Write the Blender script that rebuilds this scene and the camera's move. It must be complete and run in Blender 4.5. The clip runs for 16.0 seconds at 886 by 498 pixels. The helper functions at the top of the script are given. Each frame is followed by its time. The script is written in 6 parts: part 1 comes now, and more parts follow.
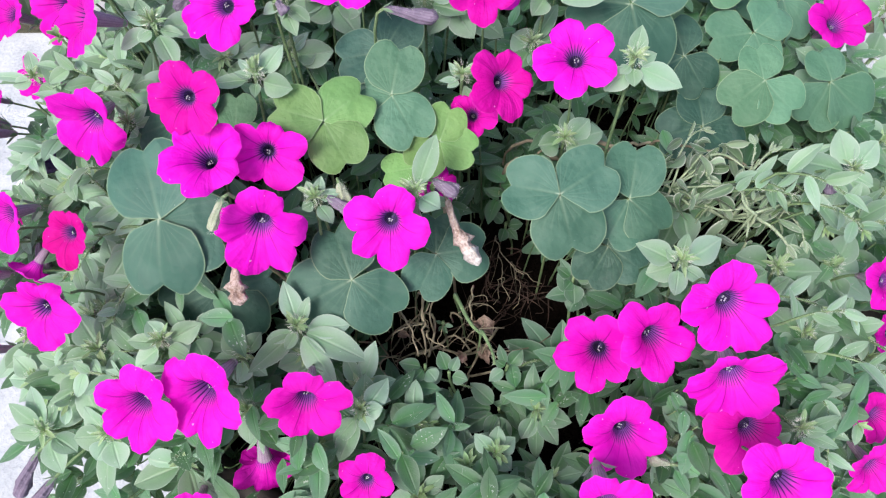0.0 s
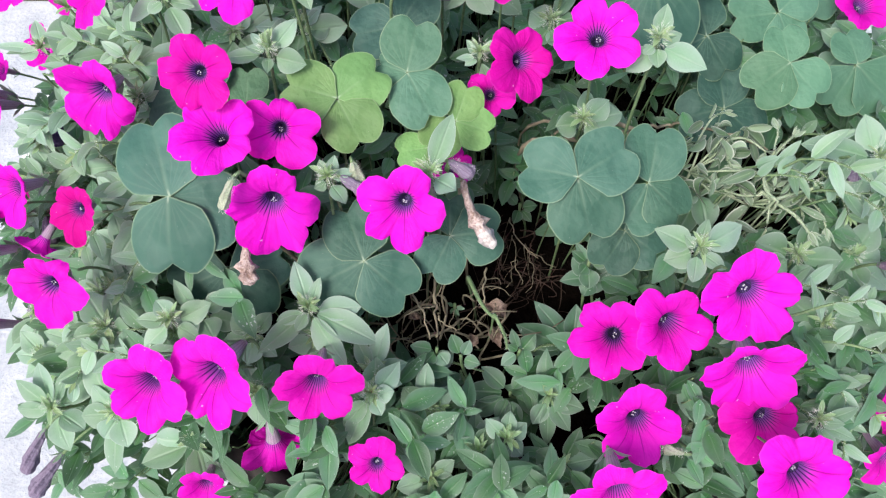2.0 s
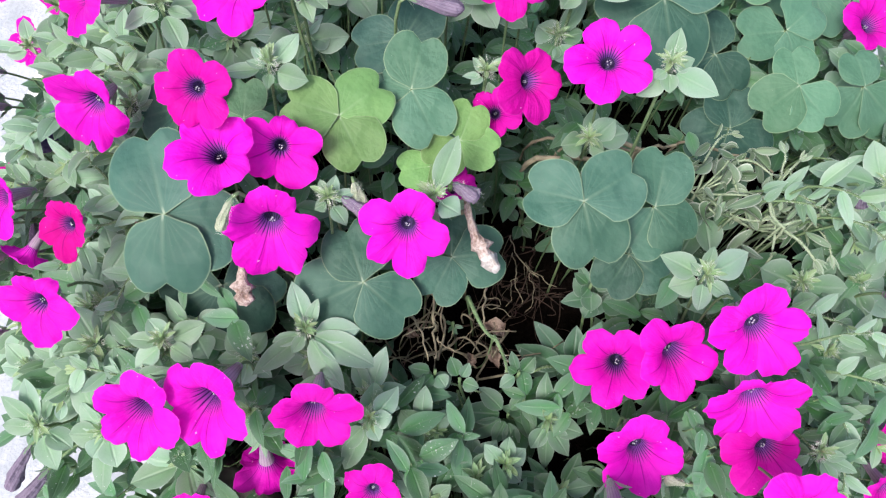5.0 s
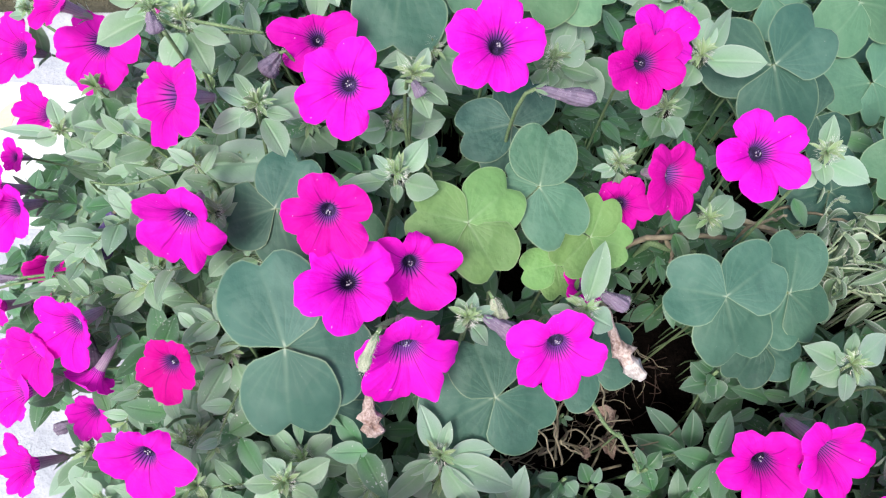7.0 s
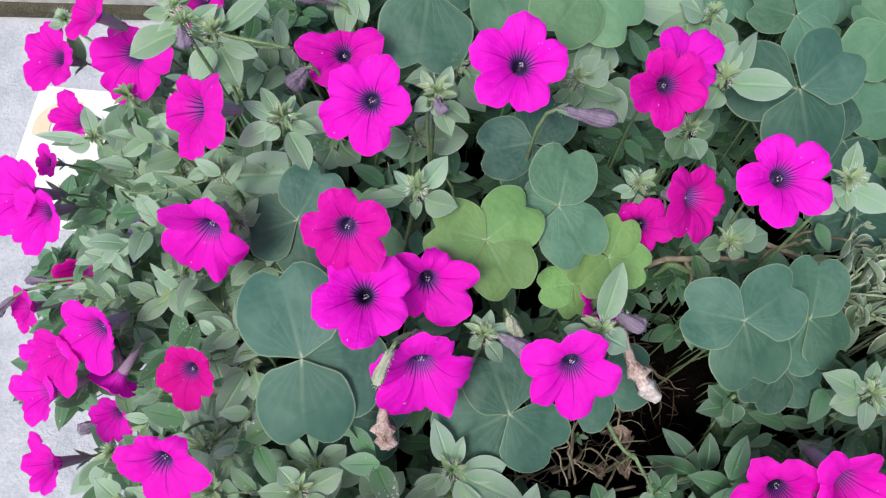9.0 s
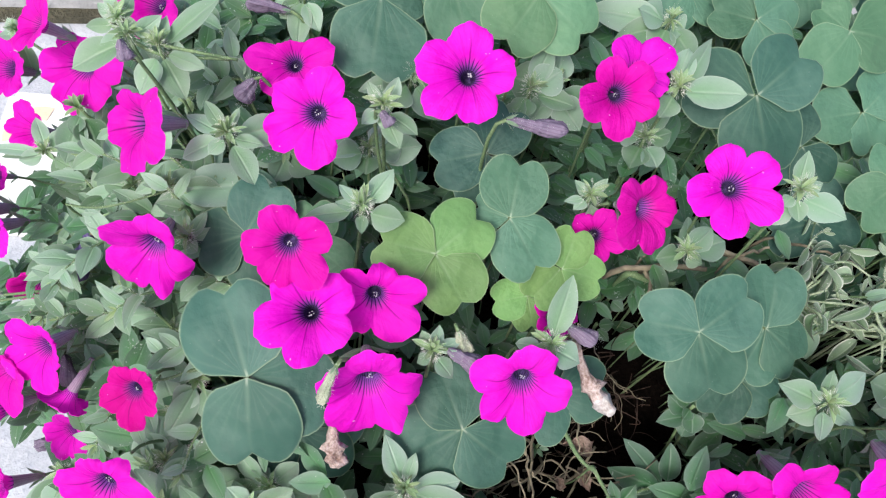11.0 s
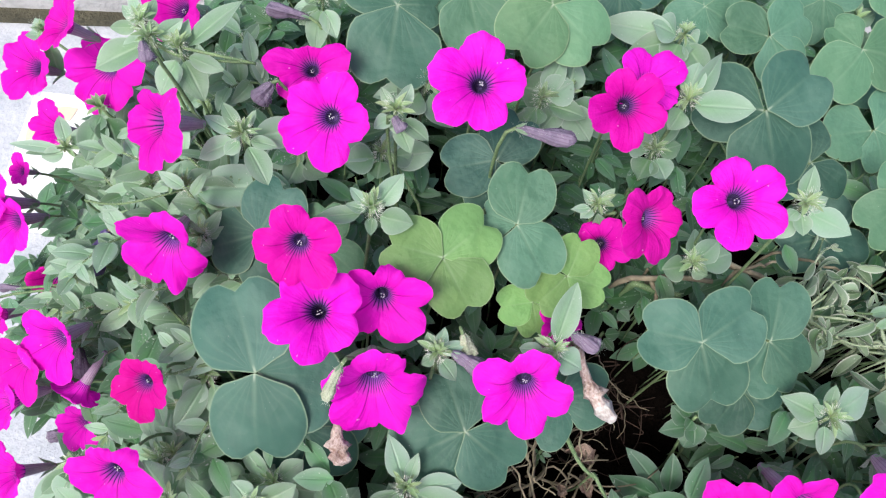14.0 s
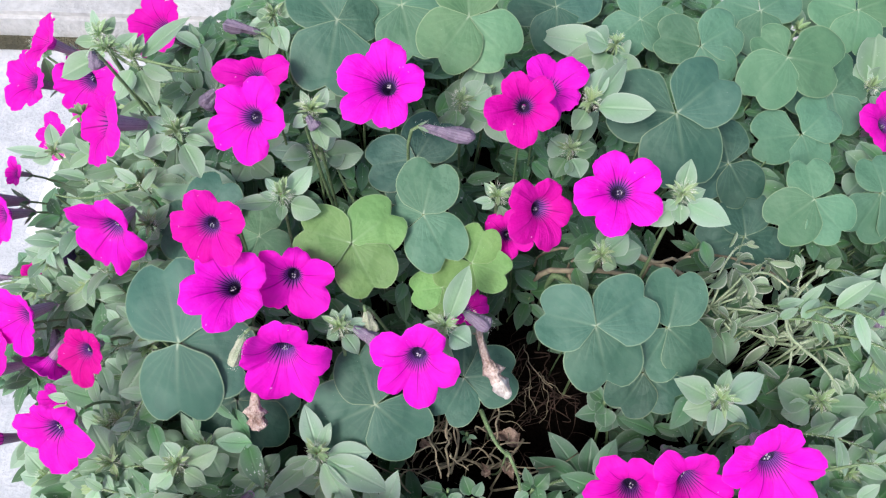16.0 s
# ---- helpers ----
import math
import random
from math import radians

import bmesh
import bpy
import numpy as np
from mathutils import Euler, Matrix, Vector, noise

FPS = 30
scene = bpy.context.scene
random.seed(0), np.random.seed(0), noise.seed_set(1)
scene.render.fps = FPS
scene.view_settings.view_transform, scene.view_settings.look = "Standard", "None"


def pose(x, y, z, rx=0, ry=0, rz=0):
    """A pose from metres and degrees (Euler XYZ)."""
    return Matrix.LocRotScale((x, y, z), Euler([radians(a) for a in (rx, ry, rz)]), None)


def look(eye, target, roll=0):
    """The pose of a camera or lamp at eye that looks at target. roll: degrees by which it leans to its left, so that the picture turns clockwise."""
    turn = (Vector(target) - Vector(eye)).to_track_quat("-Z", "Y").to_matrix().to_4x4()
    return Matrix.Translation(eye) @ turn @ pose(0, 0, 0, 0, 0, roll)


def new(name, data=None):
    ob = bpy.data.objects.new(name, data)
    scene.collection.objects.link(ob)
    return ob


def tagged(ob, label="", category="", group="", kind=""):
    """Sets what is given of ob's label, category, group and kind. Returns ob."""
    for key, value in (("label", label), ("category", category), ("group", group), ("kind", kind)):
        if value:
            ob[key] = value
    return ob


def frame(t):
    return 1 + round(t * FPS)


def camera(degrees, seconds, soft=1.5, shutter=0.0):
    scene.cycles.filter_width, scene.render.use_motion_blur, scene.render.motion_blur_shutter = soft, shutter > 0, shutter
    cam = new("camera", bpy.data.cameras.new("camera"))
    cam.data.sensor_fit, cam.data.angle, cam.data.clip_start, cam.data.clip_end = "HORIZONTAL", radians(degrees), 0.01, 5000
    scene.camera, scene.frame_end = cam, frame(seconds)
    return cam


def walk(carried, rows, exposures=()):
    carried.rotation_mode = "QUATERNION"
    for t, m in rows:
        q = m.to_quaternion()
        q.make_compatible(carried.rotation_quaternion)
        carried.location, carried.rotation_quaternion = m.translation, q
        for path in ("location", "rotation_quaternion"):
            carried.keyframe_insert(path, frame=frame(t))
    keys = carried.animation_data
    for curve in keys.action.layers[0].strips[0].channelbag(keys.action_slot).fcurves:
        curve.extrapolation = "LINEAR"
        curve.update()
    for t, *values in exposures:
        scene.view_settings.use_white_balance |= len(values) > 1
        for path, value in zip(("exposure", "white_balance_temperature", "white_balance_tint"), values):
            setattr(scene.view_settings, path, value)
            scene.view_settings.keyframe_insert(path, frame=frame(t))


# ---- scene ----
cam = camera(58.9, 16.0, soft=1.22)
METRES, EYE, TILT, LEAN, TURN = 0.40, 1.15, -62.0, 0.0, 0.0
ROWS = [
    (0.0, 0.0, 0.0, 0.0, 0.0, 0.0, -0.0),
    (0.5, 0.013, 0.0256, 0.0091, 0.18, -1.25, -0.21),
    (1.0, 0.0114, 0.0377, 0.0219, 0.95, -1.76, 0.46),
    (1.5, 0.0047, 0.0365, 0.0186, 0.48, -2.19, 0.08),
    (2.0, -0.0154, 0.0243, 0.0105, 0.34, -1.8, -0.93),
    (2.5, -0.0063, 0.0368, 0.0214, 0.06, -2.52, -0.96),
    (3.0, 0.003, 0.0332, 0.0336, -0.18, -2.25, -0.69),
    (5.5, -0.0879, 0.0753, 0.0947, -1.51, -3.32, -2.46),
    (6.0, -0.1689, 0.1288, 0.1548, -4.53, -3.8, -0.63),
    (6.5, -0.2768, 0.169, 0.2447, -4.98, -3.47, 1.01),
    (7.0, -0.3298, 0.1834, 0.2396, -5.92, -4.02, 0.82),
    (7.5, -0.3285, 0.1863, 0.2392, -5.88, -3.13, 0.11),
    (8.0, -0.3431, 0.1738, 0.2426, -4.02, -3.32, -0.95),
    (8.5, -0.3403, 0.1713, 0.2374, -2.97, -3.72, -1.14),
    (9.0, -0.317, 0.1728, 0.2492, -3.78, -3.32, -0.64),
    (9.5, -0.3021, 0.1811, 0.2573, -4.67, -3.91, 0.23),
    (12.0, -0.2476, 0.1845, 0.2715, -4.46, -3.16, -0.26),
    (12.5, -0.2507, 0.1754, 0.2682, -4.14, -3.24, 0.05),
    (13.0, -0.2483, 0.1682, 0.2689, -4.18, -2.91, 0.12),
    (13.5, -0.2544, 0.168, 0.262, -4.11, -2.71, -0.7),
    (14.0, -0.2515, 0.1664, 0.2621, -3.34, -2.69, -1.6),
    (14.5, -0.2283, 0.1641, 0.2685, -3.29, -2.8, -1.11),
    (15.0, -0.1698, 0.1295, 0.2794, -2.77, -1.92, -0.92),
    (15.5, -0.0917, 0.1014, 0.2306, -0.84, -1.5, -2.34),
    (16.0, -0.0291, 0.0548, 0.2124, 1.05, -0.79, -2.0),
]
walk(
    cam,
    [(t, pose(0, 0, EYE, TILT, LEAN, TURN) @ pose(METRES * x, METRES * y, METRES * z, 90 + pitch, roll, yaw)) for t, x, y, z, yaw, pitch, roll in ROWS],
    [(0.0, 0.80), (6.5, 0.84), (7.5, 0.78), (8.0, 0.67), (8.5, 0.42), (9.3, 0.40), (11.8, 0.76), (16.0, 0.71)],
)

# ---- light ----
world = bpy.data.worlds.new("overcast_sky")
scene.world = world
world.use_nodes = True
wn = world.node_tree.nodes
sky = wn.new("ShaderNodeTexSky")
sky.sky_type = "NISHITA"
sky.sun_disc = False
sky.sun_elevation, sky.sun_rotation = radians(55), radians(217)
sky.air_density, sky.dust_density = 1.0, 4.0
world.node_tree.links.new(sky.outputs[0], wn["Background"].inputs[0])
wn["Background"].inputs[1].default_value = 0.131
sun = new("sun", bpy.data.lights.new("sun", "SUN"))
sun.data.energy, sun.data.angle, sun.data.color = 1.85, radians(20), (1.0, 0.985, 0.97)
sun.matrix_world = look((-1.8, -2.1, 4.5), (0, 0.3, 0.5))


# ---- materials ----
class Nodes:
    """A short hand for building one node material."""

    def __init__(self, name):
        self.mat = bpy.data.materials.new(name)
        self.mat.use_nodes = True
        self.tree = self.mat.node_tree
        self.bsdf = self.tree.nodes["Principled BSDF"]
        self.out = self.tree.nodes["Material Output"]

    def add(self, kind, **inputs):
        n = self.tree.nodes.new(kind)
        for k, v in inputs.items():
            self.put(n.inputs[k.replace("_", " ")], v)
        return n

    def put(self, socket, v):
        if isinstance(v, bpy.types.NodeSocket):
            self.tree.links.new(v, socket)
        else:
            socket.default_value = v

    def math(self, op, a, b=0.0, clamp=False):
        n = self.tree.nodes.new("ShaderNodeMath")
        n.operation, n.use_clamp = op, clamp
        self.put(n.inputs[0], a)
        self.put(n.inputs[1], b)
        return n.outputs[0]

    def band(self, v, lo, hi):
        n = self.add("ShaderNodeMapRange", Value=v, From_Min=lo, From_Max=hi)
        n.interpolation_type = "SMOOTHSTEP"
        return n.outputs[0]

    def mix(self, f, a, b, mode="MIX"):
        n = self.tree.nodes.new("ShaderNodeMix")
        n.data_type, n.blend_type = "RGBA", mode
        self.put(n.inputs[0], f)
        self.put(n.inputs[6], a)
        self.put(n.inputs[7], b)
        return n.outputs[2]

    def noise(self, scale, detail=3.0, rough=0.55, where="Object"):
        co = self.add("ShaderNodeTexCoord")
        n = self.add("ShaderNodeTexNoise", Vector=co.outputs[where], Scale=scale, Detail=detail, Roughness=rough)
        return n.outputs[0]

    def bump(self, height, strength, distance):
        n = self.add("ShaderNodeBump", Height=height, Strength=strength, Distance=distance)
        self.put(self.bsdf.inputs["Normal"], n.outputs[0])
        return n.outputs[0]

    def thin(self, colour, share):
        """Lets part of the light through, as petals and leaves do."""
        tr = self.add("ShaderNodeBsdfTranslucent", Color=colour)
        m = self.add("ShaderNodeMixShader")
        self.put(m.inputs[0], share)
        self.tree.links.new(self.bsdf.outputs[0], m.inputs[1])
        self.tree.links.new(tr.outputs[0], m.inputs[2])
        self.tree.links.new(m.outputs[0], self.out.inputs[0])


def rgb(r, g, b):
    return (r, g, b, 1.0)


def petal_material():
    m = Nodes("petal")
    uv = m.add("ShaderNodeUVMap")
    xy = m.add("ShaderNodeSeparateXYZ", Vector=uv.outputs[0])
    u, v = xy.outputs[0], xy.outputs[1]
    info = m.add("ShaderNodeObjectInfo")
    red = m.add("ShaderNodeSeparateColor", Color=info.outputs["Color"]).outputs[0]
    base = m.mix(red, rgb(0.76, 0.006, 0.555), rgb(0.54, 0.002, 0.215))
    base = m.mix(m.math("MULTIPLY", m.band(m.noise(1.8), 0.35, 0.7), 0.4), base, m.mix(red, rgb(0.84, 0.034, 0.65), rgb(0.66, 0.010, 0.33)))
    grid = m.add("ShaderNodeCombineXYZ", X=m.math("MULTIPLY", u, 9.0), Y=m.math("MULTIPLY", v, 1.3), Z=m.math("MULTIPLY", info.outputs["Random"], 40.0))
    streak = m.add("ShaderNodeTexNoise", Vector=grid.outputs[0], Scale=1.0, Detail=3.0).outputs[0]
    base = m.mix(m.math("MULTIPLY", m.band(streak, 0.45, 0.75), 0.22), base, m.mix(red, rgb(0.52, 0.0, 0.38), rgb(0.36, 0.0, 0.14)))
    # one dark vein down each lobe, one in each fold, and short streaks round the throat
    wob = m.math("MULTIPLY", m.math("SUBTRACT", m.noise(3.0, 2.0), 0.5), 0.05)
    uu = m.math("ADD", u, wob)
    f = m.math("ABSOLUTE", m.math("SUBTRACT", m.math("FRACT", uu), 0.5))
    wide = m.math("DIVIDE", 0.024, m.math("ADD", v, 0.12))
    mid = m.math("SUBTRACT", 1.0, m.band(f, 0.0, wide))
    fold = m.math("SUBTRACT", 1.0, m.band(m.math("SUBTRACT", 0.5, f), 0.0, wide))
    fade = m.math("SUBTRACT", 1.0, m.band(m.math("ADD", v, m.math("MULTIPLY", m.noise(2.0), 0.4)), 0.62, 1.10))
    fold_fade = m.math("SUBTRACT", 1.0, m.band(v, 0.35, 0.75))
    fine = m.math("ABSOLUTE", m.math("SUBTRACT", m.math("FRACT", m.math("MULTIPLY", uu, 5.0)), 0.5))
    fine = m.math("SUBTRACT", 1.0, m.band(fine, 0.02, 0.28))
    fine_fade = m.math("SUBTRACT", 1.0, m.band(m.math("ADD", v, m.math("MULTIPLY", m.noise(7.0), 0.20)), 0.22, 0.38))
    long = m.math("MAXIMUM", m.math("MULTIPLY", mid, m.math("MULTIPLY", fade, 0.66)), m.math("MULTIPLY", fold, m.math("MULTIPLY", fold_fade, 0.28)))
    vein = m.math("MAXIMUM", long, m.math("MULTIPLY", fine, m.math("MULTIPLY", fine_fade, 0.55)))
    base = m.mix(vein, base, rgb(0.13, 0.0, 0.10))
    eye = m.math("SUBTRACT", 1.0, m.band(m.math("ADD", v, m.math("MULTIPLY", fine, -0.09)), 0.15, 0.26))
    base = m.mix(m.math("MULTIPLY", eye, 0.9), base, m.mix(fine, rgb(0.20, 0.11, 0.42), rgb(0.018, 0.004, 0.075)))
    halo = m.math("MULTIPLY", m.band(v, 0.17, 0.22), m.math("SUBTRACT", 1.0, m.band(v, 0.24, 0.38)))
    halo = m.math("MULTIPLY", halo, m.math("MULTIPLY", m.math("SUBTRACT", 1.0, fine), 0.13))
    base = m.mix(halo, base, rgb(0.50, 0.22, 0.72))
    base = m.mix(m.math("MULTIPLY", m.band(m.math("ADD", v, m.math("MULTIPLY", m.noise(9.0, 2.0), 0.03)), 0.985, 1.015), 0.12), base, rgb(0.88, 0.22, 0.74))
    speck = m.band(m.noise(11.0, 1.0), 0.775, 0.80)
    base = m.mix(m.math("MULTIPLY", speck, 0.55), base, rgb(0.90, 0.62, 0.86))
    m.put(m.bsdf.inputs["Base Color"], base)
    m.bsdf.inputs["Roughness"].default_value = 0.62
    m.bsdf.inputs["Specular IOR Level"].default_value = 0.1
    h = m.math("SUBTRACT", m.math("ADD", m.math("MULTIPLY", m.noise(4.0, 2.0), 0.5), m.math("MULTIPLY", streak, 0.5)), m.math("MULTIPLY", vein, 0.4))
    m.bump(h, 0.16, 0.06)
    m.thin(base, 0.28)
    return m.mat


def throat_material():
    m = Nodes("throat")
    uv = m.add("ShaderNodeUVMap")
    u = m.add("ShaderNodeSeparateXYZ", Vector=uv.outputs[0]).outputs[0]
    line = m.math("ABSOLUTE", m.math("SUBTRACT", m.math("FRACT", m.math("MULTIPLY", m.math("ADD", u, m.math("MULTIPLY", m.noise(5.0), 0.15)), 4.0)), 0.5))
    f = m.math("MULTIPLY", m.band(line, 0.10, 0.34), m.band(m.noise(8.0), 0.25, 0.75))
    m.put(m.bsdf.inputs["Base Color"], m.mix(f, rgb(0.015, 0.006, 0.045), rgb(0.16, 0.10, 0.31)))
    m.bsdf.inputs["Roughness"].default_value = 0.7
    return m.mat


def tube_material(name, low, high):
    m = Nodes(name)
    uv = m.add("ShaderNodeUVMap")
    xy = m.add("ShaderNodeSeparateXYZ", Vector=uv.outputs[0])
    s = m.math("ABSOLUTE", m.math("SUBTRACT", m.math("FRACT", m.math("MULTIPLY", xy.outputs[0], 3.0)), 0.5))
    stripe = m.math("SUBTRACT", 1.0, m.band(m.math("ADD", s, m.math("MULTIPLY", m.noise(6.0), 0.1)), 0.05, 0.25))
    base = m.mix(m.noise(5.0), low, high)
    base = m.mix(m.math("MULTIPLY", stripe, 0.4), base, rgb(0.07, 0.02, 0.09))
    m.put(m.bsdf.inputs["Base Color"], base)
    m.bsdf.inputs["Roughness"].default_value = 0.75
    m.bump(m.noise(60.0), 0.4, 0.05)
    m.thin(base, 0.2)
    return m.mat


def leaf_material(name, dark, light, rim, island=False, edge=0.30):
    """Sage-green downy leaf: object colour 1 is the palest; the midrib and side veins run along the leaf's own grid."""
    m = Nodes(name)
    uv = m.add("ShaderNodeUVMap")
    xy = m.add("ShaderNodeSeparateXYZ", Vector=uv.outputs[0])
    u, v = xy.outputs[0], xy.outputs[1]
    info = m.add("ShaderNodeObjectInfo")
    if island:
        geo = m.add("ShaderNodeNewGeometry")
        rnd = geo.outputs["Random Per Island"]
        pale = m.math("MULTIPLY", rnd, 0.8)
    else:
        rnd = info.outputs["Random"]
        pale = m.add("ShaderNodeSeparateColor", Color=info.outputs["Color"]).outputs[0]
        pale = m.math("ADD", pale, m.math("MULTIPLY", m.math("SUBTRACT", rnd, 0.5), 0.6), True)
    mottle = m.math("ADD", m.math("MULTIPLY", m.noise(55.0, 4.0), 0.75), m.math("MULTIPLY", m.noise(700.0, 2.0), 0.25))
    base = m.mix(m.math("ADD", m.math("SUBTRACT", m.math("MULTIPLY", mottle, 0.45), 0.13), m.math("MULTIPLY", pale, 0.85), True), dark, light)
    hue = m.add("ShaderNodeHueSaturation", Hue=m.math("ADD", 0.482, m.math("MULTIPLY", rnd, 0.046)), Saturation=1.18, Color=base)
    base = hue.outputs[0]
    side = m.math("ABSOLUTE", u)
    # fresher green round the midrib near the stalk, greyer with down towards the edges
    inner = m.math("MULTIPLY", m.math("SUBTRACT", 1.0, m.band(v, 0.05, 0.95)), m.math("SUBTRACT", 1.0, m.band(side, 0.05, 0.95)))
    fresh = m.add("ShaderNodeHueSaturation", Hue=0.472, Saturation=1.45, Value=1.02, Color=base)
    base = m.mix(m.math("MULTIPLY", inner, 0.75), base, fresh.outputs[0])
    down = m.add("ShaderNodeHueSaturation", Hue=0.512, Saturation=0.80, Value=1.06, Color=base)
    base = m.mix(m.math("MULTIPLY", m.band(side, 0.45, 1.0), 0.6), base, down.outputs[0])
    ribs = m.math("ABSOLUTE", m.math("SUBTRACT", m.math("FRACT", m.math("SUBTRACT", m.math("MULTIPLY", v, 6.0), m.math("MULTIPLY", side, 1.6))), 0.5))
    rib = m.math("SUBTRACT", 1.0, m.band(ribs, 0.0, 0.14))
    mid = m.math("SUBTRACT", 1.0, m.band(side, 0.0, 0.16))
    line = m.math("MAXIMUM", mid, m.math("MULTIPLY", rib, 0.05))
    base = m.mix(m.math("MULTIPLY", line, 0.17), base, rim)
    base = m.mix(m.math("MULTIPLY", m.band(side, 1.0 - 0.35 * edge, 1.0), edge), base, rim)
    dust = m.math("MAXIMUM", m.band(m.noise(420.0, 2.0), 0.70, 0.75), m.math("MULTIPLY", m.band(m.noise(520.0, 2.0), 0.60, 0.67), m.band(m.noise(45.0, 1.0), 0.60, 0.72)))
    base = m.mix(m.math("MULTIPLY", dust, 0.75), base, rgb(0.62, 0.64, 0.60))
    m.put(m.bsdf.inputs["Base Color"], base)
    m.bsdf.inputs["Roughness"].default_value = 0.50
    m.bsdf.inputs["Specular IOR Level"].default_value = 0.5
    m.bsdf.inputs["Sheen Weight"].default_value = 0.14
    hairs = m.noise(1600.0, 2.0)
    m.bump(m.math("SUBTRACT", m.math("ADD", m.math("MULTIPLY", mottle, 0.5), m.math("MULTIPLY", hairs, 0.15)), line), 0.35, 0.002)
    m.thin(m.mix(0.3, base, rgb(0.34, 0.48, 0.12)), 0.27)
    return m.mat


def sorrel_material():
    m = Nodes("sorrel_leaflet")
    uv = m.add("ShaderNodeUVMap")
    xy = m.add("ShaderNodeSeparateXYZ", Vector=uv.outputs[0])
    u, v = xy.outputs[0], xy.outputs[1]
    info = m.add("ShaderNodeObjectInfo")
    y = m.add("ShaderNodeSeparateColor", Color=info.outputs["Color"]).outputs[0]
    cool = m.mix(m.band(y, 0.0, 0.4), rgb(0.032, 0.092, 0.072), rgb(0.082, 0.190, 0.118))
    base = m.mix(m.band(y, 0.35, 1.0), cool, rgb(0.146, 0.292, 0.094))
    cloud = m.band(m.noise(1.1, 3.0, 0.5), 0.36, 0.68)
    base = m.mix(m.math("MULTIPLY", cloud, 0.20), base, m.mix(m.band(y, 0.3, 0.8), rgb(0.18, 0.31, 0.24), rgb(0.26, 0.43, 0.14)))
    tone = m.add("ShaderNodeHueSaturation", Hue=m.math("ADD", 0.488, m.math("MULTIPLY", info.outputs["Random"], 0.022)), Value=m.math("ADD", 0.80, m.math("MULTIPLY", info.outputs["Random"], 0.38)), Color=base)
    base = tone.outputs[0]
    # veins fan out from the foot; the midrib is pale near it
    place = m.add("ShaderNodeSeparateXYZ", Vector=m.add("ShaderNodeTexCoord").outputs["Object"])
    along, across = place.outputs[0], m.math("ABSOLUTE", place.outputs[1])
    side = m.math("ABSOLUTE", m.math("ADD", u, m.math("MULTIPLY", m.math("SUBTRACT", m.noise(4.0, 1.0), 0.5), 0.10)))
    mid = m.math("SUBTRACT", 1.0, m.band(across, 0.0, 0.045))
    fan = m.math("ABSOLUTE", m.math("SUBTRACT", m.math("FRACT", m.math("ADD", m.math("MULTIPLY", side, 5.0), m.math("MULTIPLY", along, 0.6))), 0.5))
    fan = m.math("MULTIPLY", m.math("SUBTRACT", 1.0, m.band(fan, 0.0, 0.28)), 0.35)
    fade = m.math("SUBTRACT", 1.0, m.math("MULTIPLY", m.band(along, 0.1, 0.8), 0.8))
    line = m.math("MULTIPLY", m.math("MAXIMUM", mid, fan), fade)
    base = m.mix(m.math("MULTIPLY", line, 0.15), base, rgb(0.34, 0.45, 0.30))
    star = m.math("MULTIPLY", m.math("SUBTRACT", 1.0, m.band(along, 0.02, 0.11)), m.math("SUBTRACT", 1.0, m.band(across, 0.006, 0.020)))
    base = m.mix(m.math("MULTIPLY", star, 0.4), base, rgb(0.55, 0.62, 0.48))
    # thin pale rim: light catching the leaflet's edge, put into the colour
    base = m.mix(m.math("MULTIPLY", m.band(v, 0.955, 1.0), 0.42), base, rgb(0.36, 0.45, 0.27))
    dust = m.band(m.noise(38.0, 1.0), 0.77, 0.83)
    base = m.mix(m.math("MULTIPLY", dust, 0.4), base, rgb(0.5, 0.52, 0.46))
    m.put(m.bsdf.inputs["Base Color"], base)
    m.bsdf.inputs["Roughness"].default_value = 0.55
    m.bsdf.inputs["Specular IOR Level"].default_value = 0.25
    m.bump(m.math("SUBTRACT", m.math("ADD", m.math("MULTIPLY", m.noise(3.0, 2.0), 0.45), m.math("MULTIPLY", m.noise(24.0, 2.0), 0.04)), m.math("MULTIPLY", line, 0.06)), 0.17, 0.05)
    m.thin(base, 0.14)
    return m.mat


def mottled(name, a, b, scale, rough=0.8, bump=0.4, fine=8.0, distance=0.002, gloss=0.5):
    m = Nodes(name)
    big, small = m.noise(scale, 4.0), m.noise(scale * fine, 4.0)
    f = m.band(m.math("ADD", m.math("MULTIPLY", big, 0.6), m.math("MULTIPLY", small, 0.4)), 0.3, 0.7)
    m.put(m.bsdf.inputs["Base Color"], m.mix(f, a, b))
    m.bsdf.inputs["Roughness"].default_value = rough
    m.bsdf.inputs["Specular IOR Level"].default_value = gloss
    m.bump(m.math("ADD", m.math("MULTIPLY", big, 0.5), small), bump, distance)
    return m.mat


PETAL, THROAT = petal_material(), throat_material()
TUBE = tube_material("flower_tube", rgb(0.38, 0.24, 0.40), rgb(0.58, 0.47, 0.55))
FURLED = tube_material("furled_bud", rgb(0.15, 0.105, 0.19), rgb(0.33, 0.28, 0.35))
LEAF = leaf_material("petunia_leaf", rgb(0.048, 0.110, 0.066), rgb(0.335, 0.460, 0.345), rgb(0.58, 0.66, 0.56))
# the same leaf coloured darker, standing in for shade below the canopy
UNDER_SHADED = leaf_material("shaded_under_leaf", rgb(0.028, 0.072, 0.042), rgb(0.195, 0.338, 0.205), rgb(0.30, 0.41, 0.28), True)
SORREL = sorrel_material()
STEM = mottled("green_stem", rgb(0.07, 0.13, 0.055), rgb(0.19, 0.28, 0.13), 90, 0.7)
